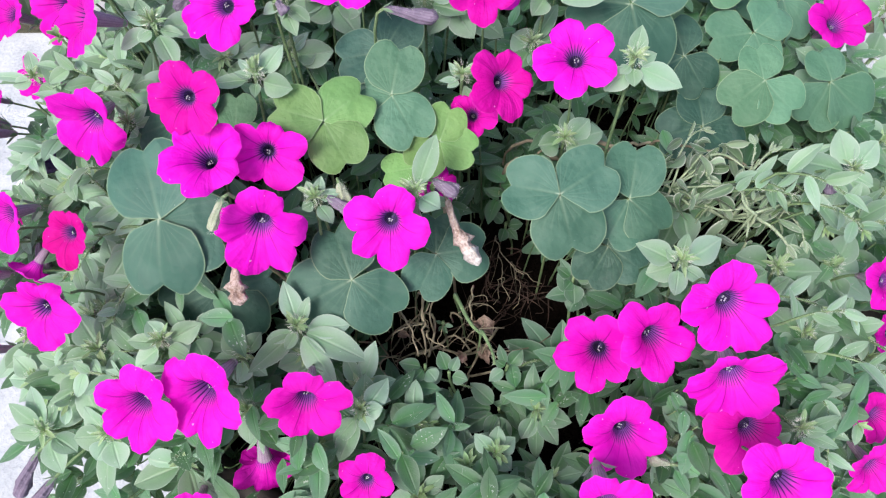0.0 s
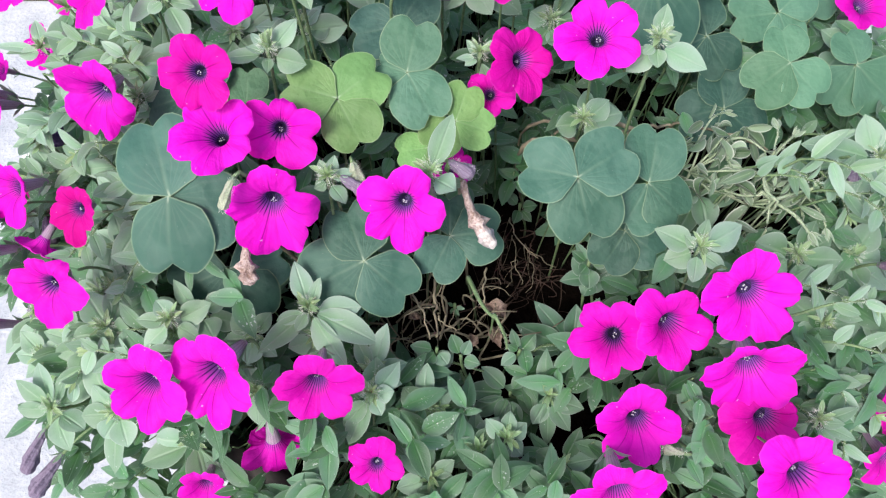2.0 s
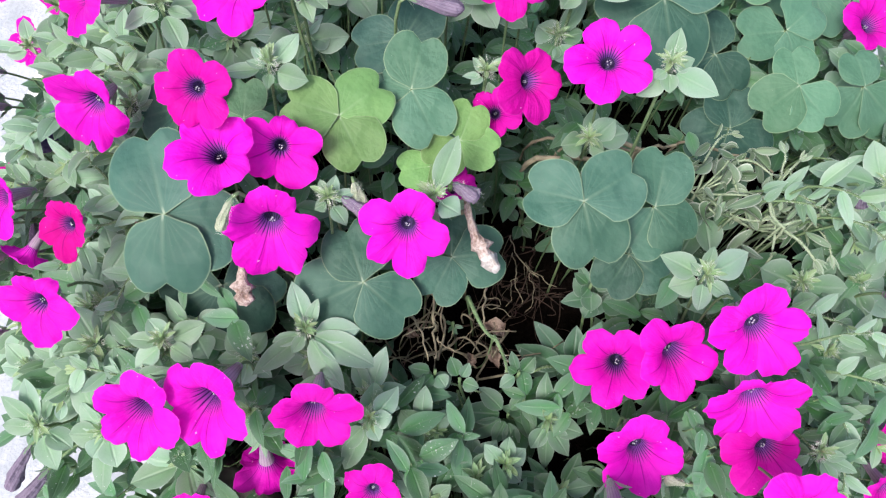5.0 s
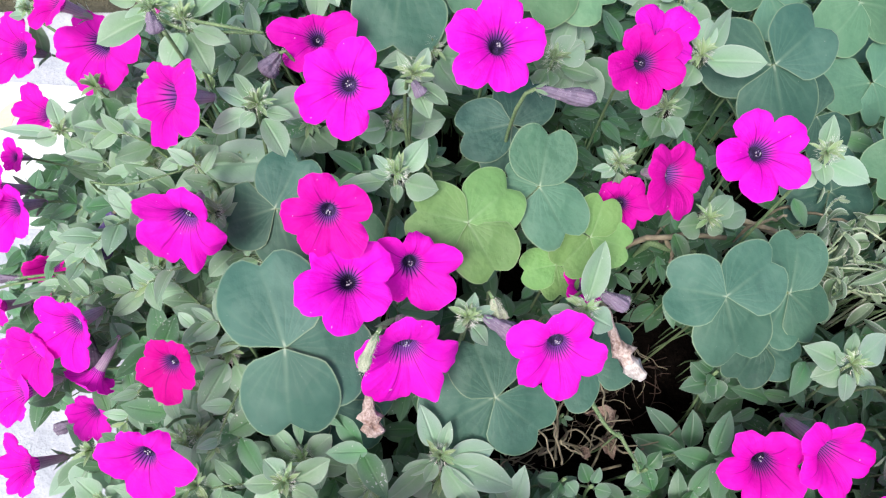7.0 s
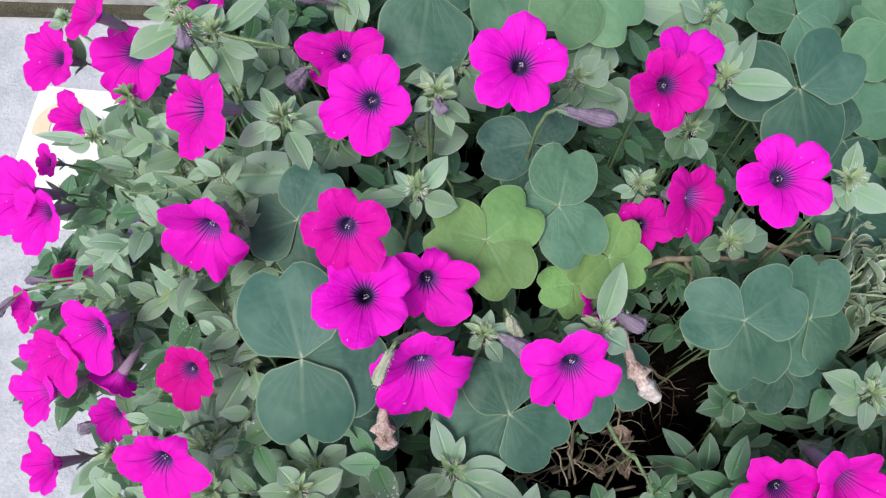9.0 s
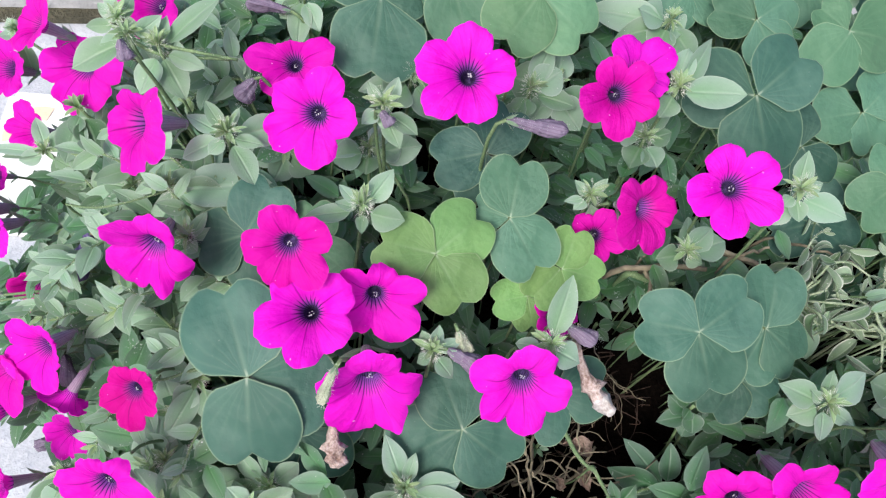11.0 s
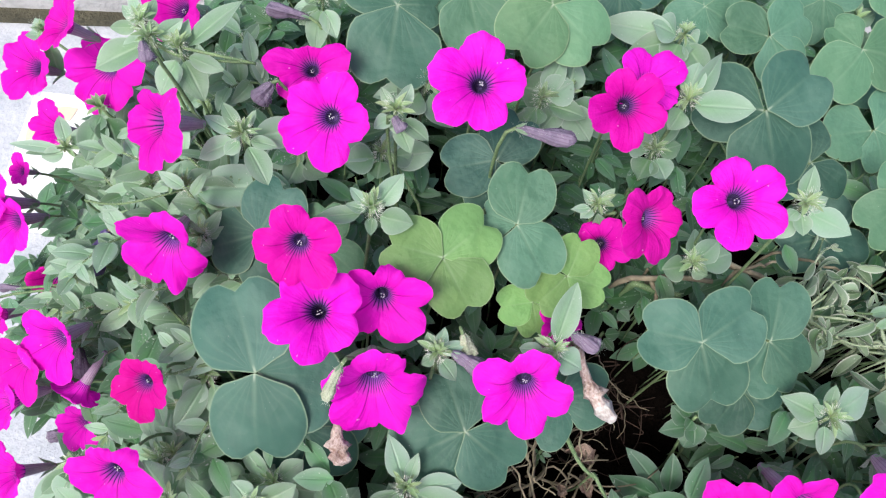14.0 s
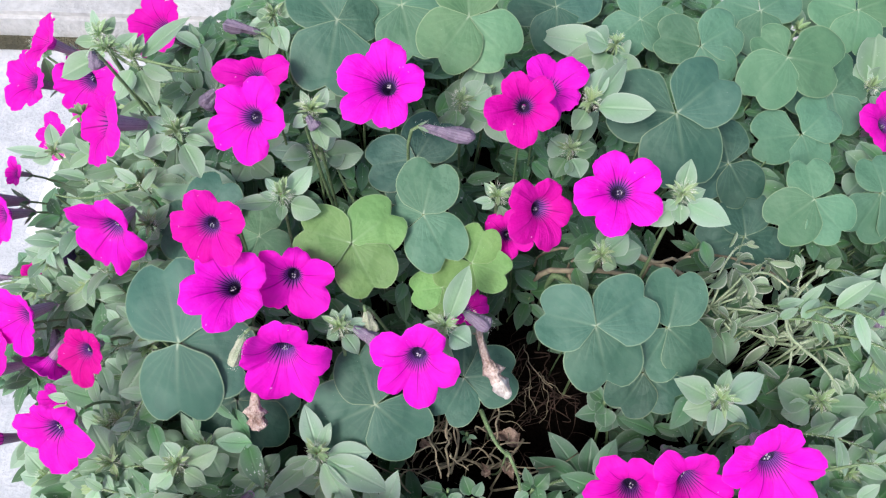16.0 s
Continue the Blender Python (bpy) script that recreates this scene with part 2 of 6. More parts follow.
HEART = leaf_material("heart_leaf", rgb(0.13, 0.22, 0.11), rgb(0.33, 0.44, 0.26), rgb(0.64, 0.69, 0.54), False, 0.45)
PETIOLE = mottled("petiole", rgb(0.08, 0.13, 0.06), rgb(0.20, 0.27, 0.12), 60, 0.6)
HAIR = mottled("white_hair", rgb(0.55, 0.60, 0.50), rgb(0.70, 0.72, 0.64), 40, 0.6)
ANTHER = mottled("anther", rgb(0.32, 0.32, 0.40), rgb(0.54, 0.53, 0.53), 3, 0.6)
WILT = leaf_material("wilted_leaf", rgb(0.070, 0.125, 0.075), rgb(0.40, 0.49, 0.37), rgb(0.74, 0.76, 0.66), False, 0.65)
DEAD = mottled("dead_leaf", rgb(0.11, 0.065, 0.048), rgb(0.43, 0.32, 0.26), 90, 0.9, 0.8)
ROOT = mottled("dark_root", rgb(0.008, 0.005, 0.004), rgb(0.085, 0.055, 0.044), 60, 0.9, 0.4, 3.0, 0.002, 0.2)
DRY = mottled("dry_stem", rgb(0.060, 0.050, 0.032), rgb(0.34, 0.295, 0.20), 40, 0.85, 0.4, 3.0)
PALE = mottled("pale_shoot", rgb(0.14, 0.21, 0.115), rgb(0.40, 0.47, 0.315), 70, 0.7)
PAPER = mottled("withered_petal", rgb(0.20, 0.12, 0.09), rgb(0.66, 0.56, 0.52), 70, 0.85, 0.8)
VIOLET = mottled("faded_violet_petal", rgb(0.05, 0.03, 0.13), rgb(0.20, 0.14, 0.33), 60, 0.8, 0.8)
BLEACH = mottled("bleached_petal", rgb(0.30, 0.25, 0.23), rgb(0.62, 0.60, 0.58), 70, 0.85, 0.6)
BUDGREEN = mottled("bud_green", rgb(0.25, 0.30, 0.19), rgb(0.45, 0.46, 0.36), 120, 0.8, 0.6)
# dark soil, taken near black to hold the shade of the bare hole
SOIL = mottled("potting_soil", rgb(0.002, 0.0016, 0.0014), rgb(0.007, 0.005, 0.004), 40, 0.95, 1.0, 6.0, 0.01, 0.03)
POT = mottled("planter_shell", rgb(0.020, 0.018, 0.016), rgb(0.045, 0.040, 0.036), 14, 0.85)
PAVE = mottled("pale_concrete", rgb(0.37, 0.39, 0.43), rgb(0.54, 0.555, 0.59), 22, 0.9, 0.5, 7.0, 0.006)
KERB = mottled("weathered_kerb", rgb(0.34, 0.34, 0.35), rgb(0.52, 0.52, 0.53), 12, 0.9, 0.8, 7.0, 0.006)
MOSS = mottled("moss", rgb(0.050, 0.048, 0.030), rgb(0.12, 0.11, 0.07), 40, 0.95, 1.0, 5.0, 0.01)
CARD = mottled("white_card", rgb(0.80, 0.80, 0.79), rgb(0.86, 0.86, 0.85), 20, 0.5, 0.1)
ORANGE = mottled("orange_print", rgb(0.80, 0.55, 0.38), rgb(0.85, 0.63, 0.47), 30, 0.5, 0.1)


# ---- building helpers ----
def mesh_of(name, verts, faces, uvs=None, smooth=True):
    me = bpy.data.meshes.new(name)
    me.from_pydata(verts, [], faces)
    if uvs is not None:
        layer = me.uv_layers.new(name="UVMap")
        idx = np.empty(len(me.loops), dtype=np.int32)
        me.loops.foreach_get("vertex_index", idx)
        layer.data.foreach_set("uv", np.asarray(uvs, dtype=np.float32)[idx].ravel())
    me.polygons.foreach_set("use_smooth", [smooth] * len(me.polygons))
    me.update()
    return me


def part(name, me, material, parent, label="", colour=None):
    if isinstance(me, bmesh.types.BMesh):
        bm, me = me, bpy.data.meshes.new(name)
        bm.to_mesh(me)
        bm.free()
    if not me.materials:
        me.materials.append(material)
    ob = new(name, me)
    ob.parent = parent
    if colour is not None:
        ob.color = (colour, colour, colour, 1.0)
    return tagged(ob, label)


def thing(name, m, label, category, group="", kind=""):
    ob = new(name)
    ob.empty_display_size = 0.01
    ob.matrix_world = m
    return tagged(ob, label, category, group, kind)


def frame_on(p, n, turn=0.0, scale=1.0):
    """A pose at p whose z axis is n; turn is counted from the axis nearest to world x."""
    n = Vector(n).normalized()
    x = Vector((0, 1, 0)).cross(n).normalized()
    y = n.cross(x)
    a = radians(turn)
    x, y = x * math.cos(a) + y * math.sin(a), y * math.cos(a) - x * math.sin(a)
    m = Matrix((x, y, n)).transposed().to_4x4()
    return Matrix.Translation(p) @ m @ Matrix.Scale(scale, 4)


def bezier(a, b, c, d, n):
    return [a * (1 - t) ** 3 + b * 3 * t * (1 - t) ** 2 + c * 3 * t * t * (1 - t) + d * t ** 3 for t in (i / n for i in range(n + 1))]


def pipe(points, radii, sides=6):
    """A tapered tube along the points; returns its vertices and faces."""
    verts, faces = [], []
    k = len(points)
    side = Vector((0.31, 0.87, 0.38))
    for i, p in enumerate(points):
        d = (points[min(i + 1, k - 1)] - points[max(i - 1, 0)]).normalized()
        x = d.cross(side).normalized()
        y = d.cross(x)
        r = radii[i] if isinstance(radii, list) else radii
        for j in range(sides):
            a = 2 * math.pi * j / sides
            verts.append(p + (x * math.cos(a) + y * math.sin(a)) * r)
    for i in range(k - 1):
        for j in range(sides):
            q = (j + 1) % sides
            faces.append((i * sides + j, i * sides + q, (i + 1) * sides + q, (i + 1) * sides + j))
    faces.append(tuple(range(sides))[::-1])
    faces.append(tuple((k - 1) * sides + j for j in range(sides)))
    return verts, faces


def local_pipe(m, points, radii, sides=6):
    inv = m.inverted()
    v, f = pipe(points, radii, sides)
    return mesh_of("stem", [inv @ p for p in v], f)


SOIL_Z = 0.565
MID = Vector((0.035, 0.34, SOIL_Z))
SPAN = (0.305, 0.25)


def rooted(p, rng, pull=0.55):
    """Where the stem that ends at p leaves the soil."""
    x, y = (p[0] - MID.x) * pull, (p[1] - MID.y) * pull
    k = max(1.0, math.hypot(x / SPAN[0], y / SPAN[1]) * 1.12)
    x, y = x / k + rng.uniform(-0.012, 0.012), y / k + rng.uniform(-0.012, 0.012)
    return Vector((MID.x + x, MID.y + y, SOIL_Z - 0.012))


def stem_path(p, back, rng, n=10, reach=0.05, pull=0.85):
    """From a flower's or leaf's foot p, leaving it along back, and down into the soil."""
    r = rooted(p, rng, pull)
    far = math.hypot(p[0] - r.x, p[1] - r.y)
    up = Vector((0, 0, 0.04 + 0.12 * far))
    return bezier(Vector(p), Vector(p) + Vector(back) * reach, r + up, r, n)


# ---- shapes of leaves and flowers ----
def leaf_grid(length, width, bend, fold, rng, nu=4, nv=8, blunt=1.0):
    """Vertices, faces and grid coordinates of an oval pointed leaf along +y, its face to +z."""
    verts, faces, uvs = [], [], []
    wav, ph = rng.uniform(0.02, 0.06), rng.uniform(0, 6.28)
    twist = rng.uniform(-0.25, 0.25)
    for i in range(nv + 1):
        s = i / nv
        w = 0.5 * width * 3.08 * (max(s, 0.004) ** 0.68) * (max(1 - s, 0.0) ** blunt) + 0.03 * width * (1 - s)
        y = length * (s - 0.12 * bend * bend * s * s)
        for j in range(nu + 1):
            u = 2 * j / nu - 1
            z = fold * abs(u) * w - bend * length * s * s * 0.5 + width * wav * math.sin(ph + s * 8 + 2 * u) * abs(u)
            verts.append(Vector((u * w, y, z + twist * u * w * s)))
            uvs.append((u, s))
    for i in range(nv):
        for j in range(nu):
            a = i * (nu + 1) + j
            faces.append((a, a + 1, a + nu + 2, a + nu + 1))
    return verts, faces, uvs


def leaf_pose(base, tip, face):
    """A leaf's pose with its foot at base, pointing to tip, showing its face that way."""
    y = (Vector(tip) - Vector(base)).normalized()
    x = y.cross(Vector(face)).normalized()
    z = x.cross(y)
    return Matrix.Translation(base) @ Matrix((x, y, z)).transposed().to_4x4()


def lobe_plan(rng, turn, lobes):
    """Five petal lobes in order round the flower: angle, reach and lift over the rim."""
    plan = [tuple(q) for q in lobes] or [(turn + 72 * k + rng.uniform(-5, 5), rng.uniform(0.90, 1.08), rng.uniform(-0.22, 0.08)) for k in range(5)]
    plan = sorted((a % 360, q, z) for a, q, z in plan)
    while len(plan) < 5:
        gaps = [(plan[(i + 1) % len(plan)][0] - plan[i][0]) % 360 for i in range(len(plan))]
        i = gaps.index(max(gaps))
        plan.append(((plan[i][0] + gaps[i] / 2) % 360, rng.uniform(0.9, 1.0), -0.05))
        plan.sort()
    return plan


def corolla_mesh(rng, plan, depth=0.44):
    """The five-lobed face of a petunia, one unit in radius, its throat sunk below it."""
    per, radial = 18, (0.15, 0.18, 0.23, 0.31, 0.41, 0.51, 0.61, 0.71, 0.80, 0.88, 0.95, 1.0)
    levels = (-0.84, -0.70, -0.53, -0.36, -0.235, -0.145, -0.085, -0.04, -0.012, 0.0, -0.006, -0.022)
    phase = [rng.uniform(0, 6.28) for _ in range(6)]
    gaps = [(plan[(k + 1) % 5][0] - plan[k][0]) % 360 for k in range(5)]
    notch = [0.5 * (plan[k][1] + plan[(k + 1) % 5][1]) * (rng.uniform(0.66, 0.78) - 0.0020 * (gaps[k] - 72)) for k in range(5)]
    slope = [rng.uniform(-0.10, 0.10) for _ in range(5)]
    frill = rng.uniform(0.5, 1.0)
    plump = [rng.uniform(2.0, 3.2) for _ in range(5)]
    verts, faces, uvs = [], [], []
    for k in range(5):
        mid, reach, lift = plan[k]
        for j in range(per):
            f = j / per - 0.5
            before = f < 0
            gap, low_edge = (gaps[k - 1], notch[k - 1]) if before else (gaps[k], notch[k])
            th = radians(mid + f * gap)
            round_off = 1 - abs(2 * f) ** plump[k]
            edge = low_edge + (reach * 0.98 - low_edge) * round_off + 0.03 * reach * math.exp(-(f / 0.07) ** 2)
            edge += 0.014 * math.sin(9 * th + phase[0]) + 0.011 * math.sin(19 * th + phase[1]) + 0.007 * math.sin(33 * th + phase[2])
            blend = math.cos(math.pi * f) ** 2
            for v, low in zip(radial, levels):
                t = max(0.0, (v - 0.3) / 0.7)
                r = v * (1 + (edge - 1) * t)
                z = (low + 0.46) / 0.46 * depth - 0.10 + lift * blend * t * t - 0.04 * t * t
                z += frill * (0.034 * math.sin(7 * th + phase[3]) + 0.030 * math.sin(15 * th + phase[4]) + 0.016 * math.sin(27 * th + phase[5])) * t ** 2.5
                z -= 0.095 * (1 - abs(math.cos(math.pi * f)) ** 0.6) * min(1, t * 2.0)
                z += slope[k] * f * t * t + 0.03 * math.exp(-(f / 0.07) ** 2) * math.sin(math.pi * min(1, t * 1.1))
                verts.append((r * math.cos(th), r * math.sin(th), z))
                uvs.append((k + f + 0.5, v))
    n, nt = len(radial), per * 5
    for i in range(nt):
        e = (i + 1) % nt
        for j in range(n - 1):
            faces.append((i * n + j, i * n + j + 1, e * n + j + 1, e * n + j))
    me = mesh_of("corolla", verts, faces, uvs)
    # the lobe count must run on over the seam
    layer = me.uv_layers[0].data
    for p in me.polygons:
        loops = list(p.loop_indices)
        if max(layer[l].uv[0] for l in loops) - min(layer[l].uv[0] for l in loops) > 2:
            for l in loops:
                if layer[l].uv[0] < 2:
                    layer[l].uv[0] += 5
    return me


def lathe(profile, sides=16):
    verts, faces, uvs = [], [], []
    for i, (r, z) in enumerate(profile):
        for j in range(sides):
            a = 2 * math.pi * j / sides
            verts.append((r * math.cos(a), r * math.sin(a), z))
            uvs.append((j * 5 / sides, i / (len(profile) - 1)))
    for i in range(len(profile) - 1):
        for j in range(sides):
            q = (j + 1) % sides
            faces.append((i * sides + j, i * sides + q, (i + 1) * sides + q, (i + 1) * sides + j))
    return verts, faces, uvs


def blobs(places, r, squash=1.0):
    bm = bmesh.new()
    for p in places:
        bmesh.ops.create_icosphere(bm, subdivisions=1, radius=r, matrix=Matrix.Translation(p) @ Matrix.Diagonal((1, 1, squash, 1)))
    for f in bm.faces:
        f.smooth = True
    me = bpy.data.meshes.new("blobs")
    bm.to_mesh(me)
    bm.free()
    return me


THROAT_MESH = mesh_of("throat", *lathe([(0.005, -0.93), (0.05, -0.91), (0.085, -0.78), (0.12, -0.63), (0.155, -0.455)], 40))
TUBE_MESH = mesh_of("tube", *lathe([(0.222, -0.20), (0.208, -0.27), (0.19, -0.40), (0.17, -0.60), (0.145, -0.85), (0.11, -1.10), (0.085, -1.26)]))
ANTHER_MESH = blobs([(0.0, 0.0, 0.0), (0.010, 0.005, 0.004)], 0.016, 0.8)


def calyx_mesh(rng):
    verts, faces, uvs = [], [], []
    for k in range(5):
        v, f, u = leaf_grid(0.55, 0.17, rng.uniform(0.1, 0.5), 0.2, rng, 2, 4)
        m = Matrix.Rotation(k * 1.2566 + 0.3, 4, "Z") @ Matrix.Translation((0, 0.08, -1.24)) @ Matrix.Rotation(radians(rng.uniform(50, 74)), 4, "X")
        o = len(verts)
        verts += [m @ p for p in v]
        faces += [tuple(i + o for i in q) for q in f]
        uvs += u
    return mesh_of("calyx", verts, faces, uvs)


CALYX_MESHES = [calyx_mesh(random.Random(k)) for k in range(4)]
FLOWERS, SORRELS = [], []


def petunia_flower(p, face, r, turn, red, lobes=(), depth=0.44):
    rng = random.Random(int(p[0] * 9973) * 31 + int(p[1] * 9973))
    m = frame_on(p, face, 0, r)
    hue = "magenta" if red < 0.3 else "deep pink" if red > 0.55 else "crimson-magenta"
    ob = thing("petunia_flower", m, hue + " open petunia flower with a dark purple throat", "flower", "petunia flowers")
    n = Vector(face).normalized()
    part("corolla", corolla_mesh(rng, lobe_plan(rng, turn, lobes), depth), PETAL, ob, hue + " five-lobed petals", red)
    throat = part("throat", THROAT_MESH, THROAT, ob, "dark violet throat")
    throat.matrix_basis = pose(0, 0, -0.10 * (1 - depth / 0.44)) @ Matrix.Diagonal((1, 1, depth / 0.44, 1))
    cx, cy, deep = rng.uniform(-0.03, 0.03), rng.uniform(-0.03, 0.03), rng.uniform(-0.36, -0.26)
    for k in range(5):
        a = 1.257 * k + rng.uniform(-0.4, 0.4)
        q = rng.uniform(0.025, 0.060)
        part("anther", ANTHER_MESH, ANTHER, throat).matrix_basis = pose(cx + q * math.cos(a), cy + q * math.sin(a), deep + rng.uniform(-0.03, 0.03), 0, 0, rng.uniform(0, 360)) @ Matrix.Scale(rng.uniform(0.7, 1.15), 4)
    tube = part("tube", TUBE_MESH, TUBE, ob, "purple-veined flower tube")
    tube.matrix_basis = pose(0, 0, -0.10 * (1 - depth / 0.44) - 0.012) @ Matrix.Diagonal((1, 1, depth / 0.44, 1))
    part("calyx", rng.choice(CALYX_MESHES), LEAF, tube, "green sepals", 0.7)
    foot = Vector(p) - n * (1.22 * r)
    path = stem_path(foot, -n, rng, 12, 0.03, 1.08)
    part("stem", local_pipe(m, path, [0.0010 - 0.0003 * i / 12 for i in range(13)]), STEM, ob, "thin green stem")
    FLOWERS.append((Vector(p), n, r))


def sorrel_leaflet(rng, spread):
    """One heart-shaped leaflet, a unit long, its foot at the origin, along +x."""
    na, nr = 36, 7
    cup, fold, ph = rng.uniform(-0.14, 0.02), rng.uniform(0.02, 0.20), rng.uniform(0, 6.28)
    notch, wide, lean = rng.uniform(0.30, 0.40), rng.uniform(1.02, 1.12), rng.uniform(-0.03, 0.03)
    wedge = math.tan(radians(spread + rng.uniform(-2, 2)))
    verts, faces, uvs = [], [], []

    def put(x, y, k):
        r = math.hypot(x, y)
        z = fold * (math.hypot(y, 0.07) - 0.07) * (1 - 0.4 * r) + cup * r * r + 0.045 * math.sin(5 * x + 4 * y + ph) * r + 0.018 * math.sin(9 * y - 6 * x + 2 * ph) * r - (0.014 if k == nr else 0.0)
        verts.append((x, y, z))
        uvs.append((math.atan2(y, max(x, 1e-4)) / 1.1, k / nr))

    put(0.5, 0.0, 0)
    for i in range(na):
        s = 2 * math.pi * i / na
        w = s if s <= math.pi else s - 2 * math.pi
        rho = 0.52 * (1 - notch * math.exp(-(w / 0.27) ** 2)) + 0.02 * math.exp(-((abs(w) - 0.75) / 0.4) ** 2) + lean * math.sin(w)
        if abs(w) > 1.7:
            rho = min(rho, 0.5 * wedge / (math.sin(abs(w)) - wedge * math.cos(w)))
        if i == na // 2:
            rho = 0.5
        rho *= 1 + 0.008 * math.sin(7 * w + ph)
        for k in range(1, nr + 1):
            q = rho * k / nr
            put(0.5 + q * math.cos(w), q * math.sin(w) * wide, k)
    for i in range(na):
        e = (i + 1) % na
        a, b = 1 + i * nr, 1 + e * nr
        faces.append((0, a, b))
        for k in range(nr - 1):
            faces.append((a + k, a + k + 1, b + k + 1, b + k))
    return mesh_of("leaflet", verts, faces, uvs)


def sorrel_leaf(p, face, length, leaflets, yellow):
    rng = random.Random(int(p[0] * 7919) * 17 + int(p[1] * 7919))
    m = frame_on(p, face, 0, length)
    tone = "dusky blue-green" if yellow < 0.2 else "soft green" if yellow < 0.5 else "fresh yellow-green"
    ob = thing("wood_sorrel_leaf", m, tone + " wood-sorrel leaf of three heart-shaped leaflets", "leaf", "wood-sorrel leaves")
    for k, (turn, reach, lift) in enumerate(leaflets):
        gaps = sorted((other - turn) % 360 for other, _, _ in leaflets if other != turn)
        near = min(gaps[0], 360 - gaps[1])
        lf = part("leaflet", sorrel_leaflet(rng, 72 if k == 0 and near < 100 else max(58, min(74, near / 2 + 9))), SORREL, ob, "", yellow)
        lf.matrix_basis = pose(0, 0, 0.06 - 0.045 * k, 0, 0, turn) @ pose(0, 0, 0, rng.uniform(-2, 2), -math.degrees(math.atan2(lift, reach)), 0) @ Matrix.Scale(reach, 4)
    n = Vector(face).normalized()
    path = stem_path(Vector(p) - n * 0.001, Vector((0, 0, -1)), rng, 10, 0.05, 1.08)
    part("petiole", local_pipe(m, path, 0.0009), PETIOLE, ob, "slender green leaf stalk")
    SORRELS.append((Vector(p), n, length))


# direction back to the camera at its tilt; keeps petals unhidden from there
TOWARD_CAM = Vector((0, -0.47, 0.883))


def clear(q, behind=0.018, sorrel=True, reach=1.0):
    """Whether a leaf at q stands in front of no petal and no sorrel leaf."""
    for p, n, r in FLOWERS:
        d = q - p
        h = d.dot(TOWARD_CAM)
        if -0.004 < h < 0.06 and (d - TOWARD_CAM * h).length < r * 0.85 * reach:
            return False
        h = d.dot(n)
        if -behind < h < 0.035 and (d - n * h).length < (r * 0.95 + 0.006) * reach:
            return False
    for p, n, r in SORRELS if sorrel else ():
        d = q - p
        h = d.dot(n)
        if -0.006 < h < 0.035 and (d - n * h).length < r * 0.92:
            return False
    return True


def petunia_shoot(p, pale, tips):
    rng = random.Random(int(p[0] * 6101) * 13 + int(p[1] * 6101))
    p = Vector(p)
    m = Matrix.Translation(p)
    tone = "pale hairy sage-green" if pale > 0.65 else "sage-green" if pale > 0.45 else "dull dark green"
    ob = thing("petunia_shoot", m, tone + " leafy petunia shoot among the flowers", "shoot", "petunia shoots")
    up = Vector((0, -0.42, 0.9))
    for x, y, z, w in tips:
        d = Vector((x, y, z)) - p
        ln = d.length
        start = d * min(0.22, 0.006 / ln) + Vector((0, 0, -0.004))
        for _ in range(4):
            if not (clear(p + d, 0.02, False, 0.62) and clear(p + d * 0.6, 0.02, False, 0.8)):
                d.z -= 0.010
        ln = d.length
        start = d * min(0.22, 0.006 / ln) + Vector((0, 0, -0.004))
        side = Vector((rng.uniform(-0.55, 0.55), rng.uniform(-0.5, 0.5), 0))
        v, f, u = leaf_grid((d - start).length * 1.06, w * 0.97, rng.uniform(0.05, 0.45), rng.uniform(0.08, 0.30), rng, 4, 8, rng.uniform(0.82, 1.08))
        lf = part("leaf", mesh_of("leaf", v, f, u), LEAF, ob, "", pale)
        lf.matrix_basis = leaf_pose(start, d, up + side)
    # the tuft of unopened leaves at the heart
    if pale > 0.3:
        for k in range(20):
            a = rng.uniform(0, 6.28)
            ln = rng.uniform(0.004, 0.013)
            g = leaf_grid(ln, ln * rng.uniform(0.15, 0.27), rng.uniform(-0.3, 1.2), 0.6, rng, 2, 6, 0.65)
            lf = part("young_leaf", mesh_of("young_leaf", *g), HEART, ob, "", min(1.0, pale + 0.3))
            lf.matrix_basis = Matrix.Rotation(a, 4, "Z") @ Matrix.Rotation(radians(rng.uniform(15, 85)), 4, "X")
        if pale > 0.45:
            me = fuzz([Vector((0, 0, -0.004)), Vector((0, 0, 0.007))], rng, 200, 0.0035, 0.0045)
            tagged(part("fuzz", me, HAIR, ob, "fine white hairs"), kind="stuff")
    path = stem_path(p, Vector((0, 0, -1)), rng, 10, 0.03, 1.04)
    part("stem", local_pipe(m, path, [0.0012 - 0.0003 * i / 10 for i in range(11)]), STEM, ob, "downy green stem")


def fuzz(points, rng, count, ln, spread):
    """Fine pale hairs standing off a stem or bud."""
    verts, faces = [], []
    for _ in range(count):
        k = rng.random() * (len(points) - 1)
        i = int(k)
        q = points[i].lerp(points[i + 1], k - i)
        d = Vector((rng.gauss(0, 1), rng.gauss(0, 1), rng.gauss(0.3, 1))).normalized()
        w = d.orthogonal().normalized() * 0.00008
        q = q + d * spread
        o = len(verts)
        verts += [q - w, q + w, q + d * ln * rng.uniform(0.6, 1.2)]
        faces.append((o, o + 1, o + 2))
    return mesh_of("fuzz", verts, faces)


